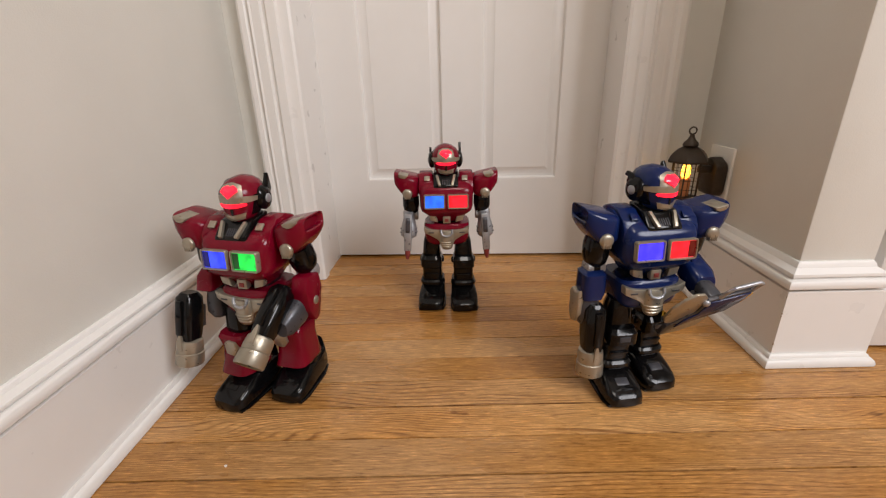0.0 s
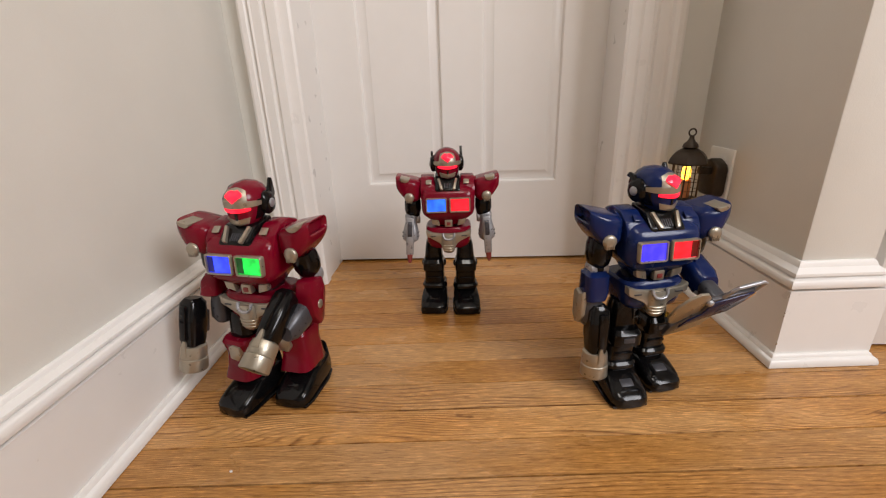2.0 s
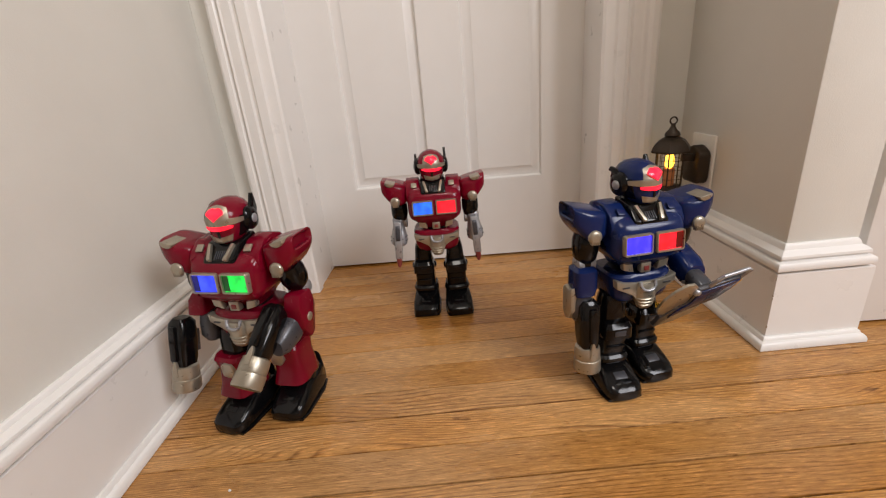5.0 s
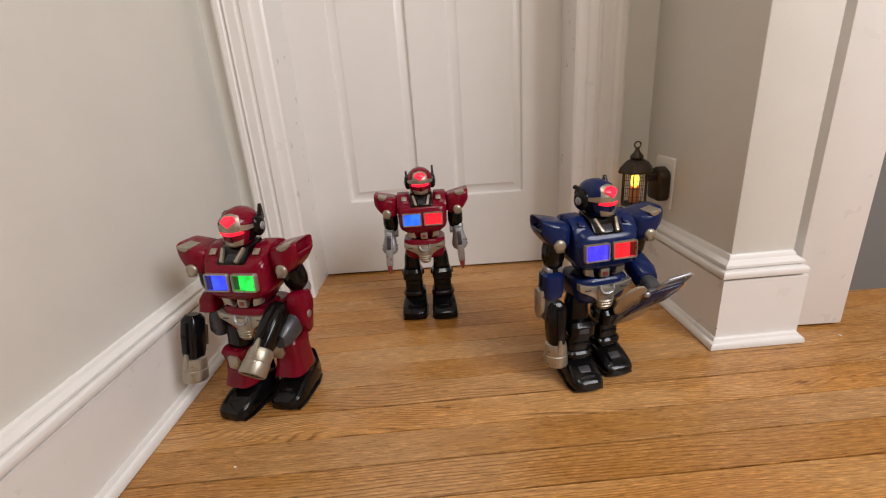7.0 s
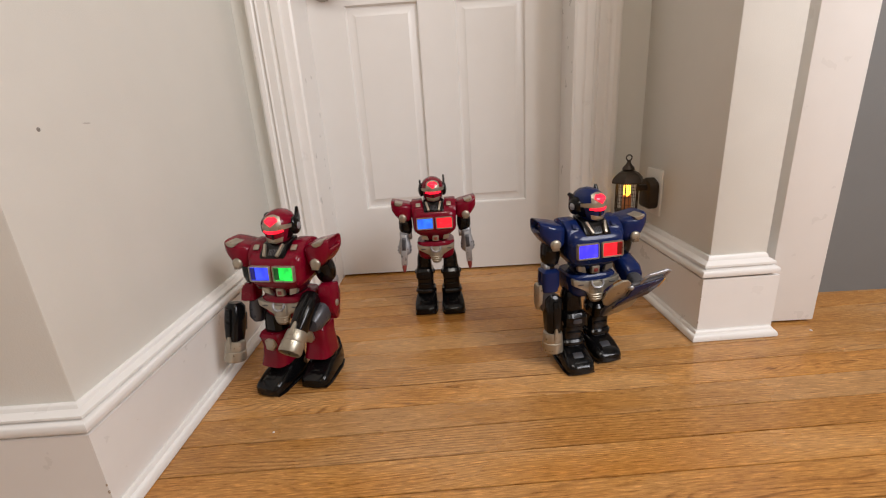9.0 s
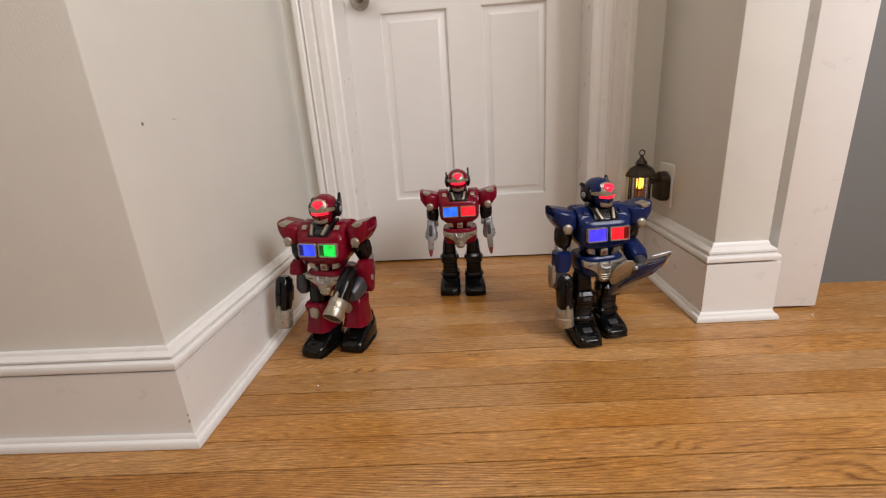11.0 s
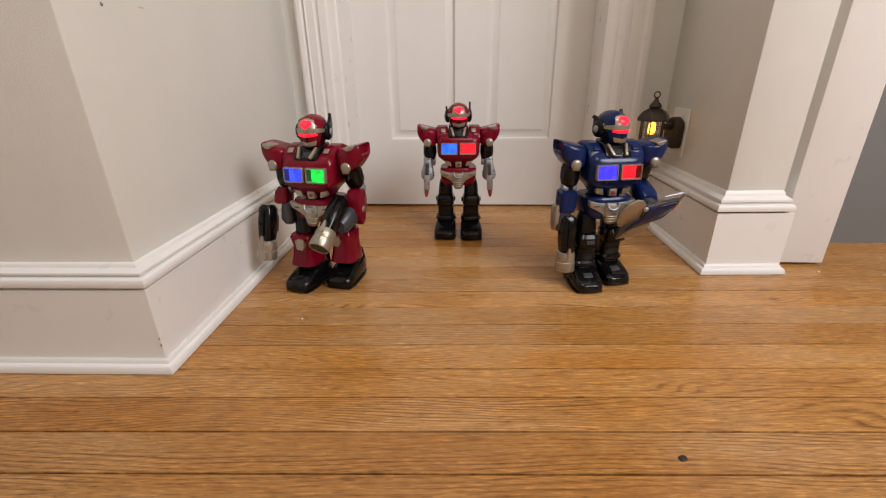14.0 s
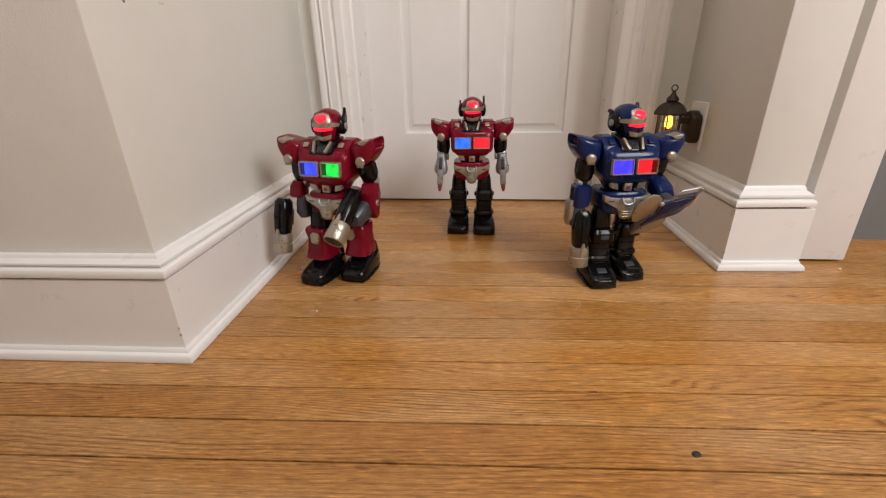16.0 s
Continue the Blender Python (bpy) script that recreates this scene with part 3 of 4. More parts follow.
def robot_hips(robot, paint):
    hips = part("hip_armour", loft([(0.155, 0.037, 0.032), (0.160, 0.045, 0.036), (0.170, 0.049, 0.039), (0.192, 0.0505, 0.041), (0.200, 0.0505, 0.040), (0.204, 0.047, 0.036)], 5.0, 40), paint, robot, "hip armour with a silver belt plate")
    part("belt_plate", prism([(-0.0495, 0.2000), (-0.034, 0.1945), (-0.014, 0.1925), (0.014, 0.1925), (0.034, 0.1945), (0.0495, 0.2000), (0.0485, 0.1865), (0.030, 0.1770), (0.019, 0.1700), (0.014, 0.1600), (-0.014, 0.1600), (-0.019, 0.1700), (-0.030, 0.1770), (-0.0485, 0.1865)], "y", -0.0450, -0.032, 0.0018), CHAMPAGNE, hips, "silver V-shaped belt plate")
    part("buckle", tube([(-0.0120, -0.0475, 0.195), (-0.0120, -0.0500, 0.188), (-0.0085, -0.0520, 0.1825), (0, -0.0530, 0.1805), (0.0085, -0.0520, 0.1825), (0.0120, -0.0500, 0.188), (0.0120, -0.0475, 0.195)], 0.0026), SILVER, hips, "bright U-shaped buckle")
    boss = part("belt_boss", loft([(0.148, 0.0075, 0.0050, 0, -0.0425), (0.151, 0.0115, 0.0075, 0, -0.0430), (0.158, 0.0140, 0.0095, 0, -0.0425), (0.170, 0.0160, 0.0110, 0, -0.0415), (0.186, 0.0165, 0.0110, 0, -0.0405), (0.1905, 0.0150, 0.0095, 0, -0.0405)], 2.3, 28), CHAMPAGNE, hips, "rounded silver boss below the belt")
    for i in range(3):
        part("boss_rib", loft([(0.1545 + 0.0055 * i, 0.0128 + 0.0010 * i, 0.0092 + 0.0008 * i, 0, -0.0429), (0.1557 + 0.0055 * i, 0.0138 + 0.0010 * i, 0.0102 + 0.0008 * i, 0, -0.0429), (0.1569 + 0.0055 * i, 0.0128 + 0.0010 * i, 0.0092 + 0.0008 * i, 0, -0.0428)], 2.3, 24), CHAMPAGNE, boss)
    for s in (-1, 1):
        part("belt_slot", block((s * 0.034 - 0.006, -0.0462, 0.186), (s * 0.034 + 0.006, -0.0448, 0.1885), 0.0004), STEEL, hips)
    return hips


def robot_leg(robot, s, step, guard, splay, chips):
    """A leg: hip joint, thigh, knee cap, shin, boot. guard: paint of a flared shin guard; chips: material of toe and knee plates."""
    m = pose(s * 0.0365, step, 0, 0, 0, splay)
    wide = m @ Matrix.Diagonal((1.03, 1, 1, 1))
    part("thigh", moved(loft([(0.100, 0.0185, 0.020, 0, 0.002), (0.128, 0.0205, 0.022, 0, 0.003), (0.152, 0.0185, 0.021, 0, 0.004), (0.166, 0.015, 0.018, 0, 0.004)], 3.2, 26), m), BLACK, robot)
    shin = part("shin", moved(loft([(0.040, 0.0215, 0.024, 0, 0.008), (0.055, 0.023, 0.025, 0, 0.007), (0.085, 0.0225, 0.024, 0, 0.004), (0.100, 0.021, 0.022, 0, 0.002), (0.106, 0.018, 0.019, 0, 0.002)], 4, 28), m), BLACK, robot)
    part("ankle_ring", moved(loft([(0.046, 0.0255, 0.027, 0, 0.006), (0.050, 0.028, 0.030, 0, 0.005), (0.056, 0.028, 0.030, 0, 0.005), (0.060, 0.0255, 0.027, 0, 0.006)], 3.5, 28), m), BLACK, shin)
    part("shin_rib", moved(block((-0.015, -0.0225, 0.074), (0.015, -0.012, 0.078), 0.001), m), BLACK, shin)
    for e in (-1, 1):
        part("ankle_bolt", moved(dome((e * 0.0265, 0.0, 0.050), 0.006, (e, 0, 0), 0.003), m), BLACK, shin)
    if guard:
        shield = part("shin_guard", moved(loft([(0.051, 0.0275, 0.031, 0, -0.001), (0.055, 0.0295, 0.035, 0, -0.004), (0.074, 0.0262, 0.031, 0, -0.001), (0.098, 0.0242, 0.0285, 0, 0.0), (0.118, 0.0268, 0.031, 0, -0.002), (0.124, 0.0248, 0.028, 0, -0.001)], 4.2, 36), m), guard, robot, "flared crimson shin guard")
        part("guard_plate", moved(prism([(-0.012, 0.096), (-0.013, 0.116), (-0.004, 0.122), (0.009, 0.120), (0.011, 0.104), (0.004, 0.094)], "y", -0.0395, -0.030, 0.0018), m @ pose(-s * 0.008, 0.004, -0.003)), CHAMPAGNE, shield, "silver plate on the shin guard")
        part("guard_bolt", moved(dome((-s * 0.0255, -0.010, 0.100), 0.004, (-s, -0.3, 0), 0.006), m), BLACK, shield)
    else:
        knee = part("knee_cap", moved(loft([(0.092, 0.0215, 0.0215, 0, -0.004), (0.097, 0.0245, 0.0265, 0, -0.006), (0.116, 0.0245, 0.0265, 0, -0.006), (0.123, 0.021, 0.0225, 0, -0.004)], 4.5, 32), m), BLACK, robot, "black knee cap")
        part("knee_plate", moved(block((-0.0090, -0.0340, 0.1035), (0.0090, -0.028, 0.1125), 0.0015), m), chips, knee)
        for e in (-1, 1):
            part("knee_bolt", moved(dome((e * 0.0235, -0.002, 0.108), 0.0075, (e, 0, 0), 0.005), m), BLACK, knee)
    boot = part("boot", moved(loft([(0.048, 0.017, 0.020, 0, 0.045), (0.043, 0.0235, 0.0235, 0, 0.024), (0.020, 0.0275, 0.027, 0, 0.023), (-0.010, 0.0288, 0.0255, 0, 0.0225), (-0.032, 0.0300, 0.0195, 0, 0.0185), (-0.050, 0.0290, 0.015, 0, 0.0145), (-0.060, 0.0255, 0.0115, 0, 0.0125), (-0.064, 0.019, 0.008, 0, 0.0118)], 3.6, 34, "y"), wide), BLACK, robot, "glossy black boot")
    part("toe_plate", moved(block((-0.0105, -0.006, -0.001), (0.0105, 0.008, 0.003), 0.0015), m @ pose(0, -0.040, 0.0322, 24, 0, 0)), chips, boot)
    part("instep_plate", moved(block((-0.013, -0.006, -0.001), (0.013, 0.010, 0.0045), 0.0015), m @ pose(0, -0.013, 0.0445, 24, 0, 0)), chips if chips is not BLACK else BLACK, boot)
    part("sole", moved(loft([(0.047, 0.022, 0.0025, 0, 0.0028), (0.02, 0.0295, 0.0025, 0, 0.0028), (-0.04, 0.0315, 0.0025, 0, 0.0028), (-0.058, 0.0275, 0.0025, 0, 0.0028)], 6, 24, "y"), wide), BLACK, boot)


def shoulder(robot, s, paint, m):
    pad = part("shoulder_pad", moved(loft([(s * 0.0585, 0.026, 0.017, 0.002, 0.287), (s * 0.063, 0.031, 0.0225, 0.0, 0.2855), (s * 0.072, 0.0345, 0.0255, 0.0, 0.2850), (s * 0.082, 0.0365, 0.0250, 0.0, 0.2875), (s * 0.090, 0.0362, 0.0248, 0.0, 0.2893), (s * 0.098, 0.0345, 0.0218, 0.0, 0.2943), (s * 0.105, 0.0315, 0.0180, 0.0, 0.2997), (s * 0.1095, 0.0290, 0.0145, 0.0, 0.3040), (s * 0.1105, 0.0270, 0.0108, 0.0, 0.3070), (s * 0.1085, 0.0245, 0.0084, 0.0, 0.3062), (s * 0.1020, 0.0220, 0.0068, 0.0, 0.3040)], 4.2, 40, "x"), m), paint, robot, "flared shoulder pad")
    bolt = part("pad_bolt", moved(dome((s * 0.083, -0.0362, 0.2735), 0.0105, (0, -1, 0), 0.006), m), CHAMPAGNE, pad, "round silver shoulder bolt")
    for i in range(4):
        part("bolt_groove", moved(block((s * 0.083 - 0.0062 + 0.0035 * i, -0.0420, 0.2625), (s * 0.083 - 0.0046 + 0.0035 * i, -0.0345, 0.2725), 0.0004), m), CHAMPAGNE, bolt)
    if s > 0 or paint is RED:
        part("pad_plate", moved(prism(mirror_x([(0.0800, 0.3122), (0.0900, 0.3143), (0.1000, 0.3172), (0.1012, 0.3125), (0.0965, 0.3078), (0.0890, 0.3058), (0.0825, 0.3080)], s), "y", -0.0372, -0.004, 0.0012), m), CHAMPAGNE, pad, "silver plate on the shoulder pad")
    part("shoulder_joint", moved(loft([(s * 0.056, 0.020, 0.020, 0, 0.290), (s * 0.062, 0.020, 0.020, 0, 0.290)], 2, 24, "x"), m), paint, pad)
    return pad


def cannon(robot, p, d, label, front=(0, -1, 0)):
    """A black arm gun that ends in an open silver cup; p: its back end, d: the way it points."""
    m = held(p, d, -Vector(front)) @ Matrix.Diagonal((0.95, 0.95, 1, 1))
    gun = part("arm_gun", moved(loft([(0.012, 0.011, 0.012, 0, 0), (0.004, 0.0175, 0.018, 0, 0), (-0.030, 0.0185, 0.0195, 0, 0), (-0.058, 0.0165, 0.018, 0, 0), (-0.078, 0.0135, 0.014, 0, 0)], 3.4, 26), m), BLACK, robot, label)
    part("gun_rail", moved(block((-0.006, 0.014, -0.056), (0.006, 0.024, 0.002), 0.002), m), BLACK, gun)
    part("gun_clip", moved(block((-0.012, -0.024, -0.050), (0.012, -0.014, -0.012), 0.002), m), STEEL, gun)
    cup = bmesh.new()
    prof = [(0.0140, -0.066), (0.0200, -0.069), (0.0213, -0.076), (0.0213, -0.088), (0.0208, -0.0892), (0.0223, -0.0905), (0.0228, -0.1085), (0.0216, -0.1108), (0.0186, -0.1100), (0.0178, -0.090), (0.0040, -0.087)]
    n = 30
    rings = [[cup.verts.new((r * math.cos(2 * math.pi * i / n), r * math.sin(2 * math.pi * i / n), z)) for i in range(n)] for r, z in prof]
    for a, b in zip(rings, rings[1:]):
        for i in range(n):
            cup.faces.new((a[i], a[(i + 1) % n], b[(i + 1) % n], b[i]))
    cup.faces.new(rings[0])
    cup.faces.new(rings[-1])
    part("muzzle_cup", moved(cup, m), CHAMPAGNE, gun, "open champagne silver muzzle cup")
    part("muzzle_bore", moved(spin([(0.0176, -0.0945), (0.0176, -0.0925)], 24), m), BORE, gun)
    part("muzzle_fin", moved(prism([(-0.006, -0.082), (0.006, -0.082), (0.0035, -0.062), (0.0, -0.050), (-0.0035, -0.062)], "y", 0.0165, 0.0225, 0.0012), m), CHAMPAGNE, gun)
    return gun


def pistol(robot, p, d, s):
    """A silver forearm with a pistol moulded in its fist."""
    m = held(p, d, (0, -1, 0)) @ Matrix.Diagonal((0.95, 0.80, 0.90, 1))
    arm = part("forearm", moved(loft([(0.006, 0.012, 0.0125), (0.0, 0.0145, 0.015), (-0.016, 0.0135, 0.015), (-0.030, 0.0165, 0.0185), (-0.046, 0.0195, 0.022), (-0.060, 0.0185, 0.020), (-0.066, 0.012, 0.014)], 2.8, 26), m), SILVER, robot, "silver forearm with a clenched fist")
    part("fist_groove", moved(block((-0.0200, -0.015, -0.0525), (0.0200, 0.015, -0.0505), 0.0005), m), STEEL, arm)
    part("fist_seam", moved(block((-0.0195, -0.015, -0.0425), (0.0195, 0.015, -0.0408), 0.0005), m), STEEL, arm)
    gun = part("pistol", moved(prism([(-0.022, 0.000), (-0.034, -0.004), (-0.036, -0.060), (-0.030, -0.096), (-0.022, -0.098), (-0.017, -0.062), (-0.010, -0.030), (-0.012, -0.008)], "x", -0.0085, 0.0085, 0.002), m), SILVER, robot, "silver toy pistol with a dull red tip")
    part("pistol_grip", moved(prism([(-0.0365, -0.012), (-0.040, -0.018), (-0.040, -0.042), (-0.0365, -0.050), (-0.030, -0.046), (-0.030, -0.016)], "x", -0.0050, 0.0050, 0.001), m), STEEL, gun)
    part("pistol_tip", moved(tube([(0, -0.026, -0.095), (0, -0.026, -0.106), (0, -0.026, -0.117)], [0.0068, 0.006, 0.003], 14), m), TIP, gun)
    return arm


def upper_arm(robot, s, m, swing=0.0):
    mm = m @ pose(s * 0.079, 0, 0.262, swing, 0, 0)
    arm = part("upper_arm", moved(loft([(0.006, 0.0155, 0.017), (-0.004, 0.018, 0.020), (-0.022, 0.0185, 0.0205), (-0.034, 0.016, 0.0175), (-0.040, 0.012, 0.013)], 2.6, 26), mm), BLACK, robot)
    elbow = part("elbow", moved(loft([(-0.015, 0.0105, 0.0105, 0, -0.044), (-0.0135, 0.0125, 0.0125, 0, -0.044), (0.0135, 0.0125, 0.0125, 0, -0.044), (0.015, 0.0105, 0.0105, 0, -0.044)], 2, 22, "x"), mm), SILVER, robot, "silver elbow joint")
    part("elbow_band", moved(loft([(-0.005, 0.0132, 0.0132, 0, -0.044), (0.005, 0.0132, 0.0132, 0, -0.044)], 2, 22, "x"), mm), BLACK, elbow)


def toy_robot(paint, panes, place, torso_turn, head_turn, label, guard=None, chips=BLACK, step=0.012, splay=6, dims=(0, 0)):
    robot = tagged(new("toy_robot"), label, "toy robot", "toy robots on the floor")
    body = turn(torso_turn)
    robot_hips(robot, paint)
    robot_torso(robot, paint, body, panes, dims)
    robot_head(robot, paint, body @ turn(head_turn) @ pose(0, 0, 0.309) @ Matrix.Diagonal((0.94, 0.96, 0.92, 1)) @ pose(0, 0, -0.309))
    for s in (-1, 1):
        robot_leg(robot, s, -step * s, guard, s * splay, chips)
        shoulder(robot, s, paint, body)
    robot.matrix_world = place
    return robot, body


# red robot with silver pistols, arms hanging
robot, body = toy_robot(RED, (LIT_SKY, LIT_PANE_RED), pose(-0.033, -0.283, 0, 0, 0, 1), 1, 2, "crimson and black toy robot with silver pistols, standing before the door", step=0.003, splay=3)
for s in (-1, 1):
    upper_arm(robot, s, body)
    p = body @ Vector((s * 0.0835, -0.006, 0.226))
    pistol(robot, p, (s * 0.06, -0.16 if s < 0 else -0.10, -1), s)

# red robot with arm guns
robot, body = toy_robot(RED, (LIT_BLUE, LIT_GREEN), pose(-0.323, -0.603, 0, 0, 0, -15), 4, 5, "crimson toy robot with arm guns and silver muzzles, beside the baseboard", guard=RED, step=-0.021, splay=4, dims=(-1, -1))
for s in (-1, 1):
    upper_arm(robot, s, body, 0 if s < 0 else 20)
p = lambda x, y, z: body @ Vector((x, y, z))
part("forearm", moved(loft([(0.222, 0.012, 0.013, -0.084, -0.004), (0.212, 0.0165, 0.018, -0.086, -0.006), (0.190, 0.017, 0.019, -0.088, -0.010), (0.186, 0.013, 0.014, -0.088, -0.010)], 4, 26), body.copy()), RED, robot, "crimson forearm cuff")
part("forearm_joint", moved(loft([(0.190, 0.012, 0.012, -0.080, -0.008), (0.172, 0.016, 0.017, -0.078, -0.010), (0.152, 0.017, 0.018, -0.078, -0.012), (0.140, 0.011, 0.012, -0.078, -0.012)], 2.4, 24), body.copy()), STEEL, robot, "grey forearm joint")
cannon(robot, p(-0.119, -0.028, 0.172), (body.to_3x3() @ Vector((-0.06, -0.22, -1))), "black arm gun pointing down")
part("forearm", moved(prism([(-0.022, 0.226), (0.012, 0.222), (0.018, 0.196), (0.002, 0.150), (-0.012, 0.146), (-0.026, 0.170), (-0.030, 0.205)], "x", 0.072, 0.100, 0.005), body.copy()), RED, robot, "crimson forearm plate")
part("forearm_bolt", moved(dome((0.0995, -0.008, 0.182), 0.007, (1, 0, 0), 0.003), body.copy()), CHAMPAGNE, robot)
part("forearm_joint", moved(loft([(-0.006, 0.013, 0.018, 0.078, 0.176), (-0.025, 0.016, 0.022, 0.076, 0.170), (-0.050, 0.014, 0.019, 0.072, 0.160), (-0.062, 0.009, 0.012, 0.070, 0.156)], 2.6, 24, "y"), body.copy()), STEEL, robot, "grey forearm joint")
cannon(robot, p(0.060, -0.034, 0.200), (body.to_3x3() @ Vector((-0.10, -0.82, -0.68))), "black arm gun held forward")

# blue robot with a bladed shield
robot, body = toy_robot(NAVY, (LIT_VIOLET, LIT_PANE_RED), pose(0.285, -0.576, 0, 0, 0, 11), -1, 14, "navy blue toy robot with a bladed shield and silver trim", chips=STEEL, step=-0.013, splay=2, dims=(0, 1))
p = lambda x, y, z: body @ Vector((x, y, z))
upper_arm(robot, -1, body)
upper_arm(robot, 1, body, 14)
cuff = part("forearm", moved(loft([(0.216, 0.013, 0.014, -0.082, -0.003), (0.211, 0.0185, 0.020, -0.083, -0.004), (0.182, 0.0190, 0.0205, -0.084, -0.006), (0.170, 0.0165, 0.018, -0.085, -0.007)], 4, 28), body.copy()), NAVY, robot, "navy forearm cuff")
part("forearm_plate", moved(prism([(-0.018, 0.186), (-0.008, 0.180), (0.006, 0.184), (0.014, 0.176), (0.013, 0.136), (0.003, 0.124), (-0.010, 0.128), (-0.019, 0.144)], "x", -0.1085, -0.098, 0.003), body.copy()), CHAMPAGNE, cuff, "silver plate on the forearm")
part("forearm_joint", moved(loft([(0.180, 0.013, 0.014, -0.086, -0.004), (0.160, 0.0165, 0.018, -0.088, -0.004), (0.138, 0.0165, 0.018, -0.090, -0.004), (0.126, 0.011, 0.012, -0.090, -0.006)], 3, 24), body.copy()), STEEL, robot)
cannon(robot, p(-0.080, -0.018, 0.150), (body.to_3x3() @ Vector((-0.02, -0.10, -1))), "black arm gun pointing down")
cuff = part("forearm", moved(loft([(0.010, 0.016, 0.018, 0.080, 0.212), (-0.006, 0.0195, 0.0215, 0.081, 0.208), (-0.034, 0.020, 0.021, 0.083, 0.194), (-0.044, 0.016, 0.017, 0.084, 0.188)], 3.6, 28, "y"), body.copy()), NAVY, robot, "navy forearm bent forward")
part("forearm_trim", moved(block((0.066, -0.044, 0.176), (0.102, -0.036, 0.183), 0.0015), body.copy()), SILVER, cuff)
part("fist", moved(loft([(-0.036, 0.010, 0.012, 0.080, 0.190), (-0.048, 0.0145, 0.016, 0.080, 0.184), (-0.066, 0.014, 0.015, 0.080, 0.178), (-0.074, 0.009, 0.010, 0.080, 0.176)], 3, 22, "y"), body.copy()), STEEL, robot, "grey fist gripping the shield")
blade_pose = body @ pose(0.050, -0.085, 0.174, 34, -9, 0) @ Matrix.Scale(0.92, 4)
shield = part("shield", moved(prism([(-0.050, -0.030), (-0.030, -0.008), (-0.012, 0.004), (-0.008, 0.040), (0.030, 0.044), (0.066, 0.043), (0.062, 0.016), (0.044, -0.016), (0.018, -0.024), (-0.020, -0.036), (-0.046, -0.062), (-0.054, -0.060)], "y", -0.004, 0.004, 0.0015), blade_pose.copy()), STEEL, robot, "gunmetal bladed shield held in one fist")
part("shield_blade", moved(prism([(-0.014, 0.002), (-0.012, 0.030), (-0.012, 0.048), (-0.022, 0.062), (-0.036, 0.068), (-0.052, 0.058), (-0.064, 0.036), (-0.066, 0.008), (-0.058, -0.014), (-0.046, -0.022), (-0.032, -0.010)], "y", -0.0022, 0.0022, 0.001), blade_pose.copy()), CHAMPAGNE, shield, "silver upper blade")
part("shield_blade", moved(prism([(-0.038, -0.030), (-0.010, -0.022), (0.018, -0.020), (0.024, -0.034), (0.016, -0.060), (-0.010, -0.070), (-0.046, -0.070), (-0.040, -0.050)], "y", -0.0022, 0.0022, 0.001), blade_pose.copy()), CHAMPAGNE, shield, "silver lower blade")
part("shield_handle", moved(tube([(0.010, -0.002, 0.040), (0.015, -0.003, 0.058), (0.021, -0.003, 0.065), (0.060, -0.003, 0.066), (0.067, -0.003, 0.060), (0.061, -0.002, 0.040)], 0.003), blade_pose.copy()), SILVER, shield, "bright loop handle")
face = part("shield_face", moved(prism([(-0.004, 0.036), (0.060, 0.039), (0.056, 0.014), (0.040, -0.012), (-0.006, -0.022), (-0.036, -0.036), (-0.028, -0.014), (-0.010, 0.000)], "y", -0.0062, 0.0, 0.0012), blade_pose.copy()), NAVY, shield, "navy shield face")
for i in range(3):
    part("shield_slit", moved(block((-0.012, -0.0068, -0.0008), (0.012, -0.0055, 0.0008), 0.0003), blade_pose @ pose(0.024, 0, 0.004 + 0.007 * i, 0, -35, 0)), STEEL, face)
part("shield_edge", moved(block((-0.002, -0.0042, -0.014), (0.0018, 0.0042, 0.014), 0.0012), blade_pose @ pose(0.063, 0, 0.018, 0, 14, 0)), YELLOW, shield)
part("shield_bolt", moved(dome((-0.010, -0.002, 0.034), 0.006, (0, -1, 0), 0.006), blade_pose.copy()), SILVER, shield)

# ---- outlet and plug-in lantern ----
outlet = tagged(part("outlet_plate", block((0.5715, -0.286, 0.226), (0.578, -0.198, 0.350), 0.003), PLATE), "beige outlet cover plate on the wall", "outlet")
part("socket", block((0.5705, -0.262, 0.294), (0.5725, -0.222, 0.334), 0.0008), PLATE, outlet)
part("socket", block((0.5705, -0.262, 0.240), (0.5725, -0.222, 0.280), 0.0008), PLATE, outlet)

LX, LY = 0.494, -0.258
lantern = tagged(new("lantern_night_light"), "dark bronze plug-in lantern night light glowing amber", "night light")
arm = part("plug_body", prism([(-0.277, 0.247), (-0.282, 0.259), (-0.282, 0.309), (-0.276, 0.319), (-0.263, 0.325), (-0.250, 0.330), (-0.237, 0.325), (-0.224, 0.319), (-0.218, 0.309), (-0.218, 0.259), (-0.223, 0.247)], "x", 0.544, 0.5713, 0.006, 3), BRONZE, lantern, "dark rounded plug housing")
part("bracket", block((0.520, -0.266, 0.296), (0.546, -0.250, 0.312), 0.003), BRONZE, lantern)
R6 = 0.030


def hexagon(profile):
    bm = bmesh.new()
    rings = [[bm.verts.new((LX + r * math.cos(math.pi * k / 3), LY + r * math.sin(math.pi * k / 3), z)) for k in range(6)] for r, z in profile]
    for a, b in zip(rings, rings[1:]):
        for k in range(6):
            bm.faces.new((a[k], a[(k + 1) % 6], b[(k + 1) % 6], b[k]))
    bm.faces.new(rings[0])
    bm.faces.new(rings[-1])
    return bm


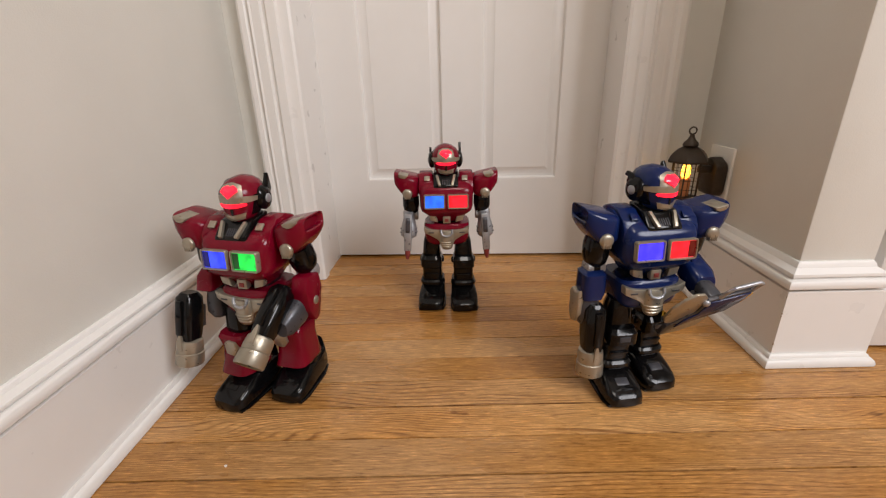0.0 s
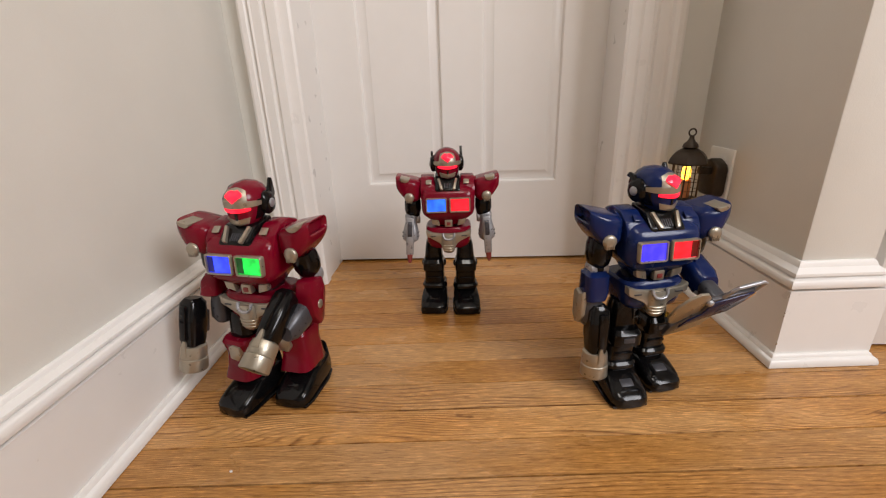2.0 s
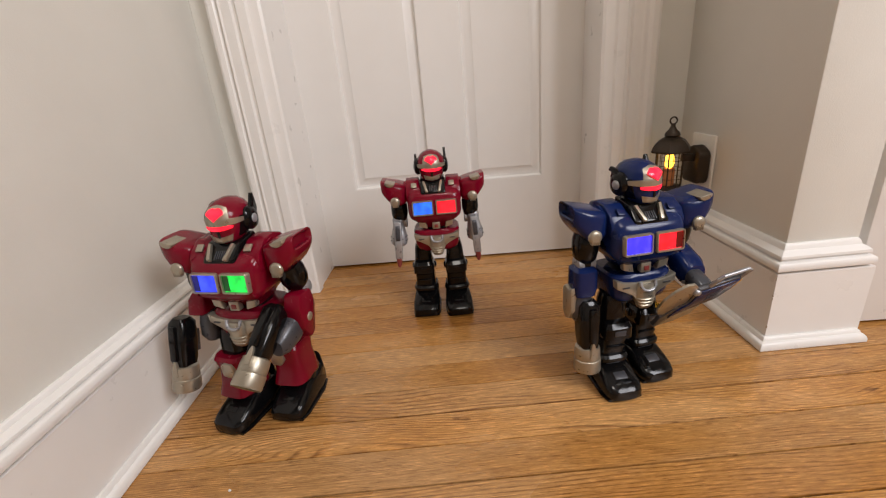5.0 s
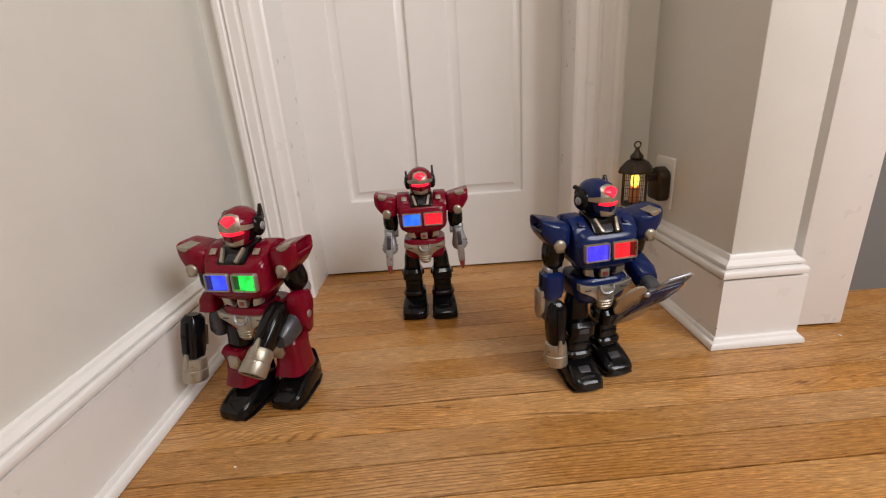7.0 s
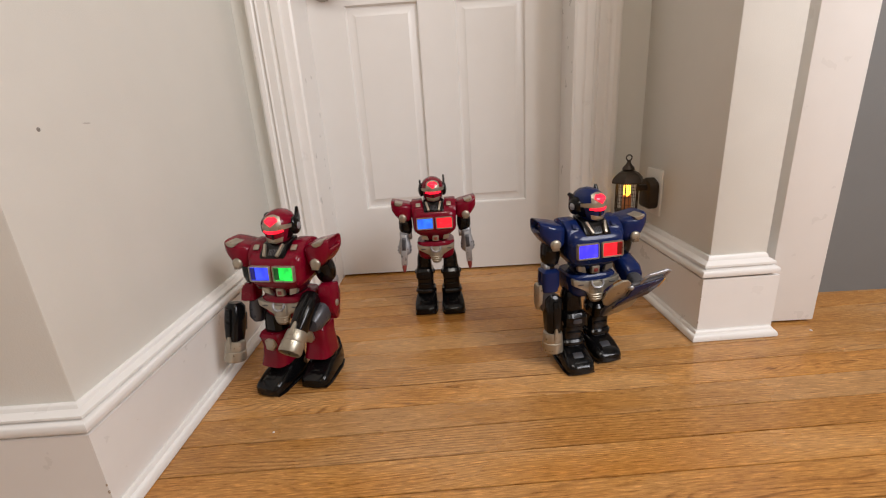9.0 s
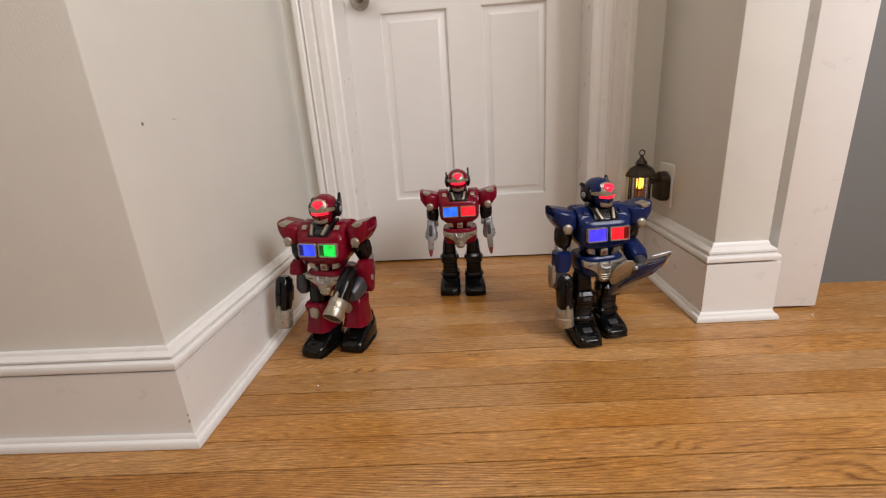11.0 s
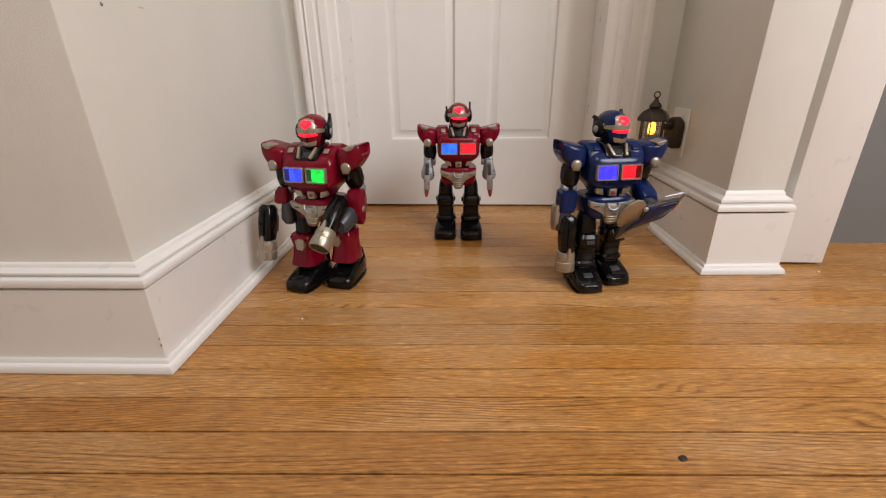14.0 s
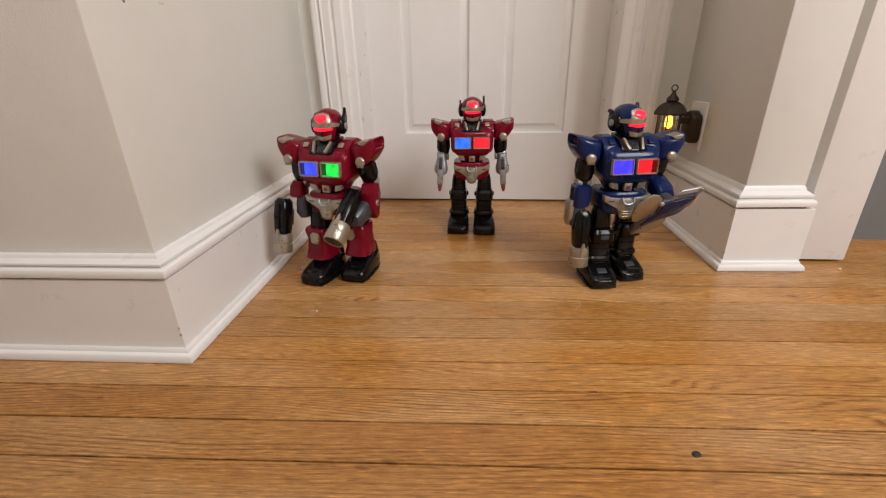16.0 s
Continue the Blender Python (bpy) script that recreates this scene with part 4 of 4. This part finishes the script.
roof = part("roof", hexagon([(0.033, 0.322), (0.041, 0.320), (0.043, 0.324), (0.039, 0.334), (0.030, 0.344), (0.020, 0.350), (0.014, 0.353)]), BRONZE, lantern, "flared lantern roof", 30)
part("finial", moved(spin([(0.013, 0.352), (0.016, 0.356), (0.014, 0.362), (0.008, 0.368), (0.005, 0.374), (0.0045, 0.378), (0.002, 0.380)], 18), Matrix.Translation((LX, LY, 0))), BRONZE, roof)
part("ring", tube([(LX + 0.0075 * math.cos(a), LY, 0.386 + 0.0075 * math.sin(a)) for a in [2 * math.pi * k / 16 for k in range(17)]], 0.0017, 8), BRONZE, roof)
base = part("base", hexagon([(0.022, 0.236), (0.029, 0.238), (0.031, 0.241), (0.030, 0.245), (0.026, 0.246)]), BRONZE, lantern, "", 30)
for k in range(6):
    a, b = math.pi * k / 3, math.pi * (k + 1) / 3
    p0, p1 = Vector((LX + R6 * math.cos(a), LY + R6 * math.sin(a), 0)), Vector((LX + R6 * math.cos(b), LY + R6 * math.sin(b), 0))
    part("post", tube([p0 + Vector((0, 0, 0.244)), p0 * 1.0 + Vector((0, 0, 0.322))], 0.0018, 6), BRONZE, lantern)
    for f in (0.33, 0.67):
        q = p0.lerp(p1, f)
        part("bar", tube([q + Vector((0, 0, 0.244)), q + Vector((0, 0, 0.322))], 0.0007, 5), BRONZE, lantern)
    for z in (0.263, 0.283, 0.303):
        part("crossbar", tube([p0 + Vector((0, 0, z)), p1 + Vector((0, 0, z))], 0.0006, 5), BRONZE, lantern)
candle = part("candle", moved(spin([(0.012, 0.246), (0.0125, 0.248), (0.0125, 0.282), (0.011, 0.284), (0.003, 0.283)], 20), Matrix.Translation((LX, LY, 0))), CANDLE, lantern, "orange wax candle")
part("flame", moved(spin([(0.003, 0.284), (0.0085, 0.288), (0.0098, 0.298), (0.0085, 0.310), (0.004, 0.318), (0.0005, 0.320)], 16), Matrix.Translation((LX, LY, 0))), AMBER, candle, "glowing amber bulb")

# ---- small marks ----
chip = tagged(part("debris_chip", moved(loft([(0.0, 0.0085, 0.0065), (0.0015, 0.009, 0.007, 0.001, 0), (0.003, 0.006, 0.005, -0.001, 0.001), (0.0038, 0.002, 0.002)], 2.6, 12), pose(0.263, -1.083, 0.0002, 0, 0, 25) @ Matrix.Diagonal((0.62, 0.62, 0.5, 1)))
, CHIP), "small dark chip lying on the floor", "debris")
crumb = tagged(part("debris_crumb", moved(loft([(0.0, 0.002, 0.003), (0.001, 0.0024, 0.003), (0.002, 0.001, 0.0012)], 2.4, 8), pose(0.824, -0.530, 0.0002, 0, 0, 25)), TRIM), "tiny white paint crumb on the floor", "debris")
mark = bpy.data.objects["wall_west"]
part("scuff_mark", moved(spin([(0.0030, 0.0), (0.0025, 0.0004), (0.001, 0.0006)], 10), pose(-0.5194, -0.8345, 0.541, 0, 90, -1.5)), SCUFF, mark, "small dark dent in the plaster")
part("scratch", moved(loft([(0.0, 0.0011, 0.0085), (0.0003, 0.0008, 0.0070)], 2.0, 16), pose(-0.5218, -0.7515, 0.5475, 0, 90, -1.7)), SCRATCH, mark, "faint grey scratch in the wall paint")

tagged(part("debris_crumb", moved(loft([(0.0, 0.0016, 0.002), (0.001, 0.0018, 0.0022), (0.0016, 0.001, 0.001)], 2.4, 8), pose(-0.330, -0.779, 0.0002, 0, 0, 70)), TRIM), "tiny white paint crumb on the floor", "debris")

# ---- floor boards ----
floor = structure("floor", block((-2.4, -3.4, -0.06), (2.6, 0.12, -0.004)), GAP, "varnished old pine floor of narrow boards", "floor")
rng = random.Random(7)
PITCH = 0.0660
LAY = pose(0, 0, 0, 0, 0, 2.4)  # the boards run a little askew to the door wall
y = -1.116 - 37 * PITCH
while y < 0.16:
    x = -2.5 - rng.random() * 0.6
    while x < 2.7:
        length = rng.uniform(4.2, 4.9) if x < -2 else rng.uniform(1.0, 2.0)
        a, b = max(x, -2.499), min(x + length, 2.699)
        if b - a > 0.05:
            g, z, c = rng.choice((0.0007, 0.0009, 0.0011, 0.0015)), rng.uniform(-0.0003, 0.0), 0.0003
            if abs(y + 0.061) < 0.02:
                g = 0.0022  # the open joint before the door
            bm = bmesh.new()
            low = [(a + 0.0004, y + g, -0.0035), (b - 0.0004, y + g, -0.0035), (b - 0.0004, y + PITCH - g, -0.0035), (a + 0.0004, y + PITCH - g, -0.0035)]
            rim = [(u, v, z - 0.0006) for u, v, w in low]
            top = [(a + 0.0004 + c, y + g + c, z), (b - 0.0004 - c, y + g + c, z), (b - 0.0004 - c, y + PITCH - g - c, z), (a + 0.0004 + c, y + PITCH - g - c, z)]
            rings = [[bm.verts.new(v) for v in r] for r in (low, rim, top)]
            for r, q in zip(rings, rings[1:]):
                for k in range(4):
                    bm.faces.new((r[k], r[(k + 1) % 4], q[(k + 1) % 4], q[k]))
            bm.faces.new(rings[-1])
            part("plank", bm, WOOD, floor, "", 20).matrix_world = LAY
        x += length
    y += PITCH
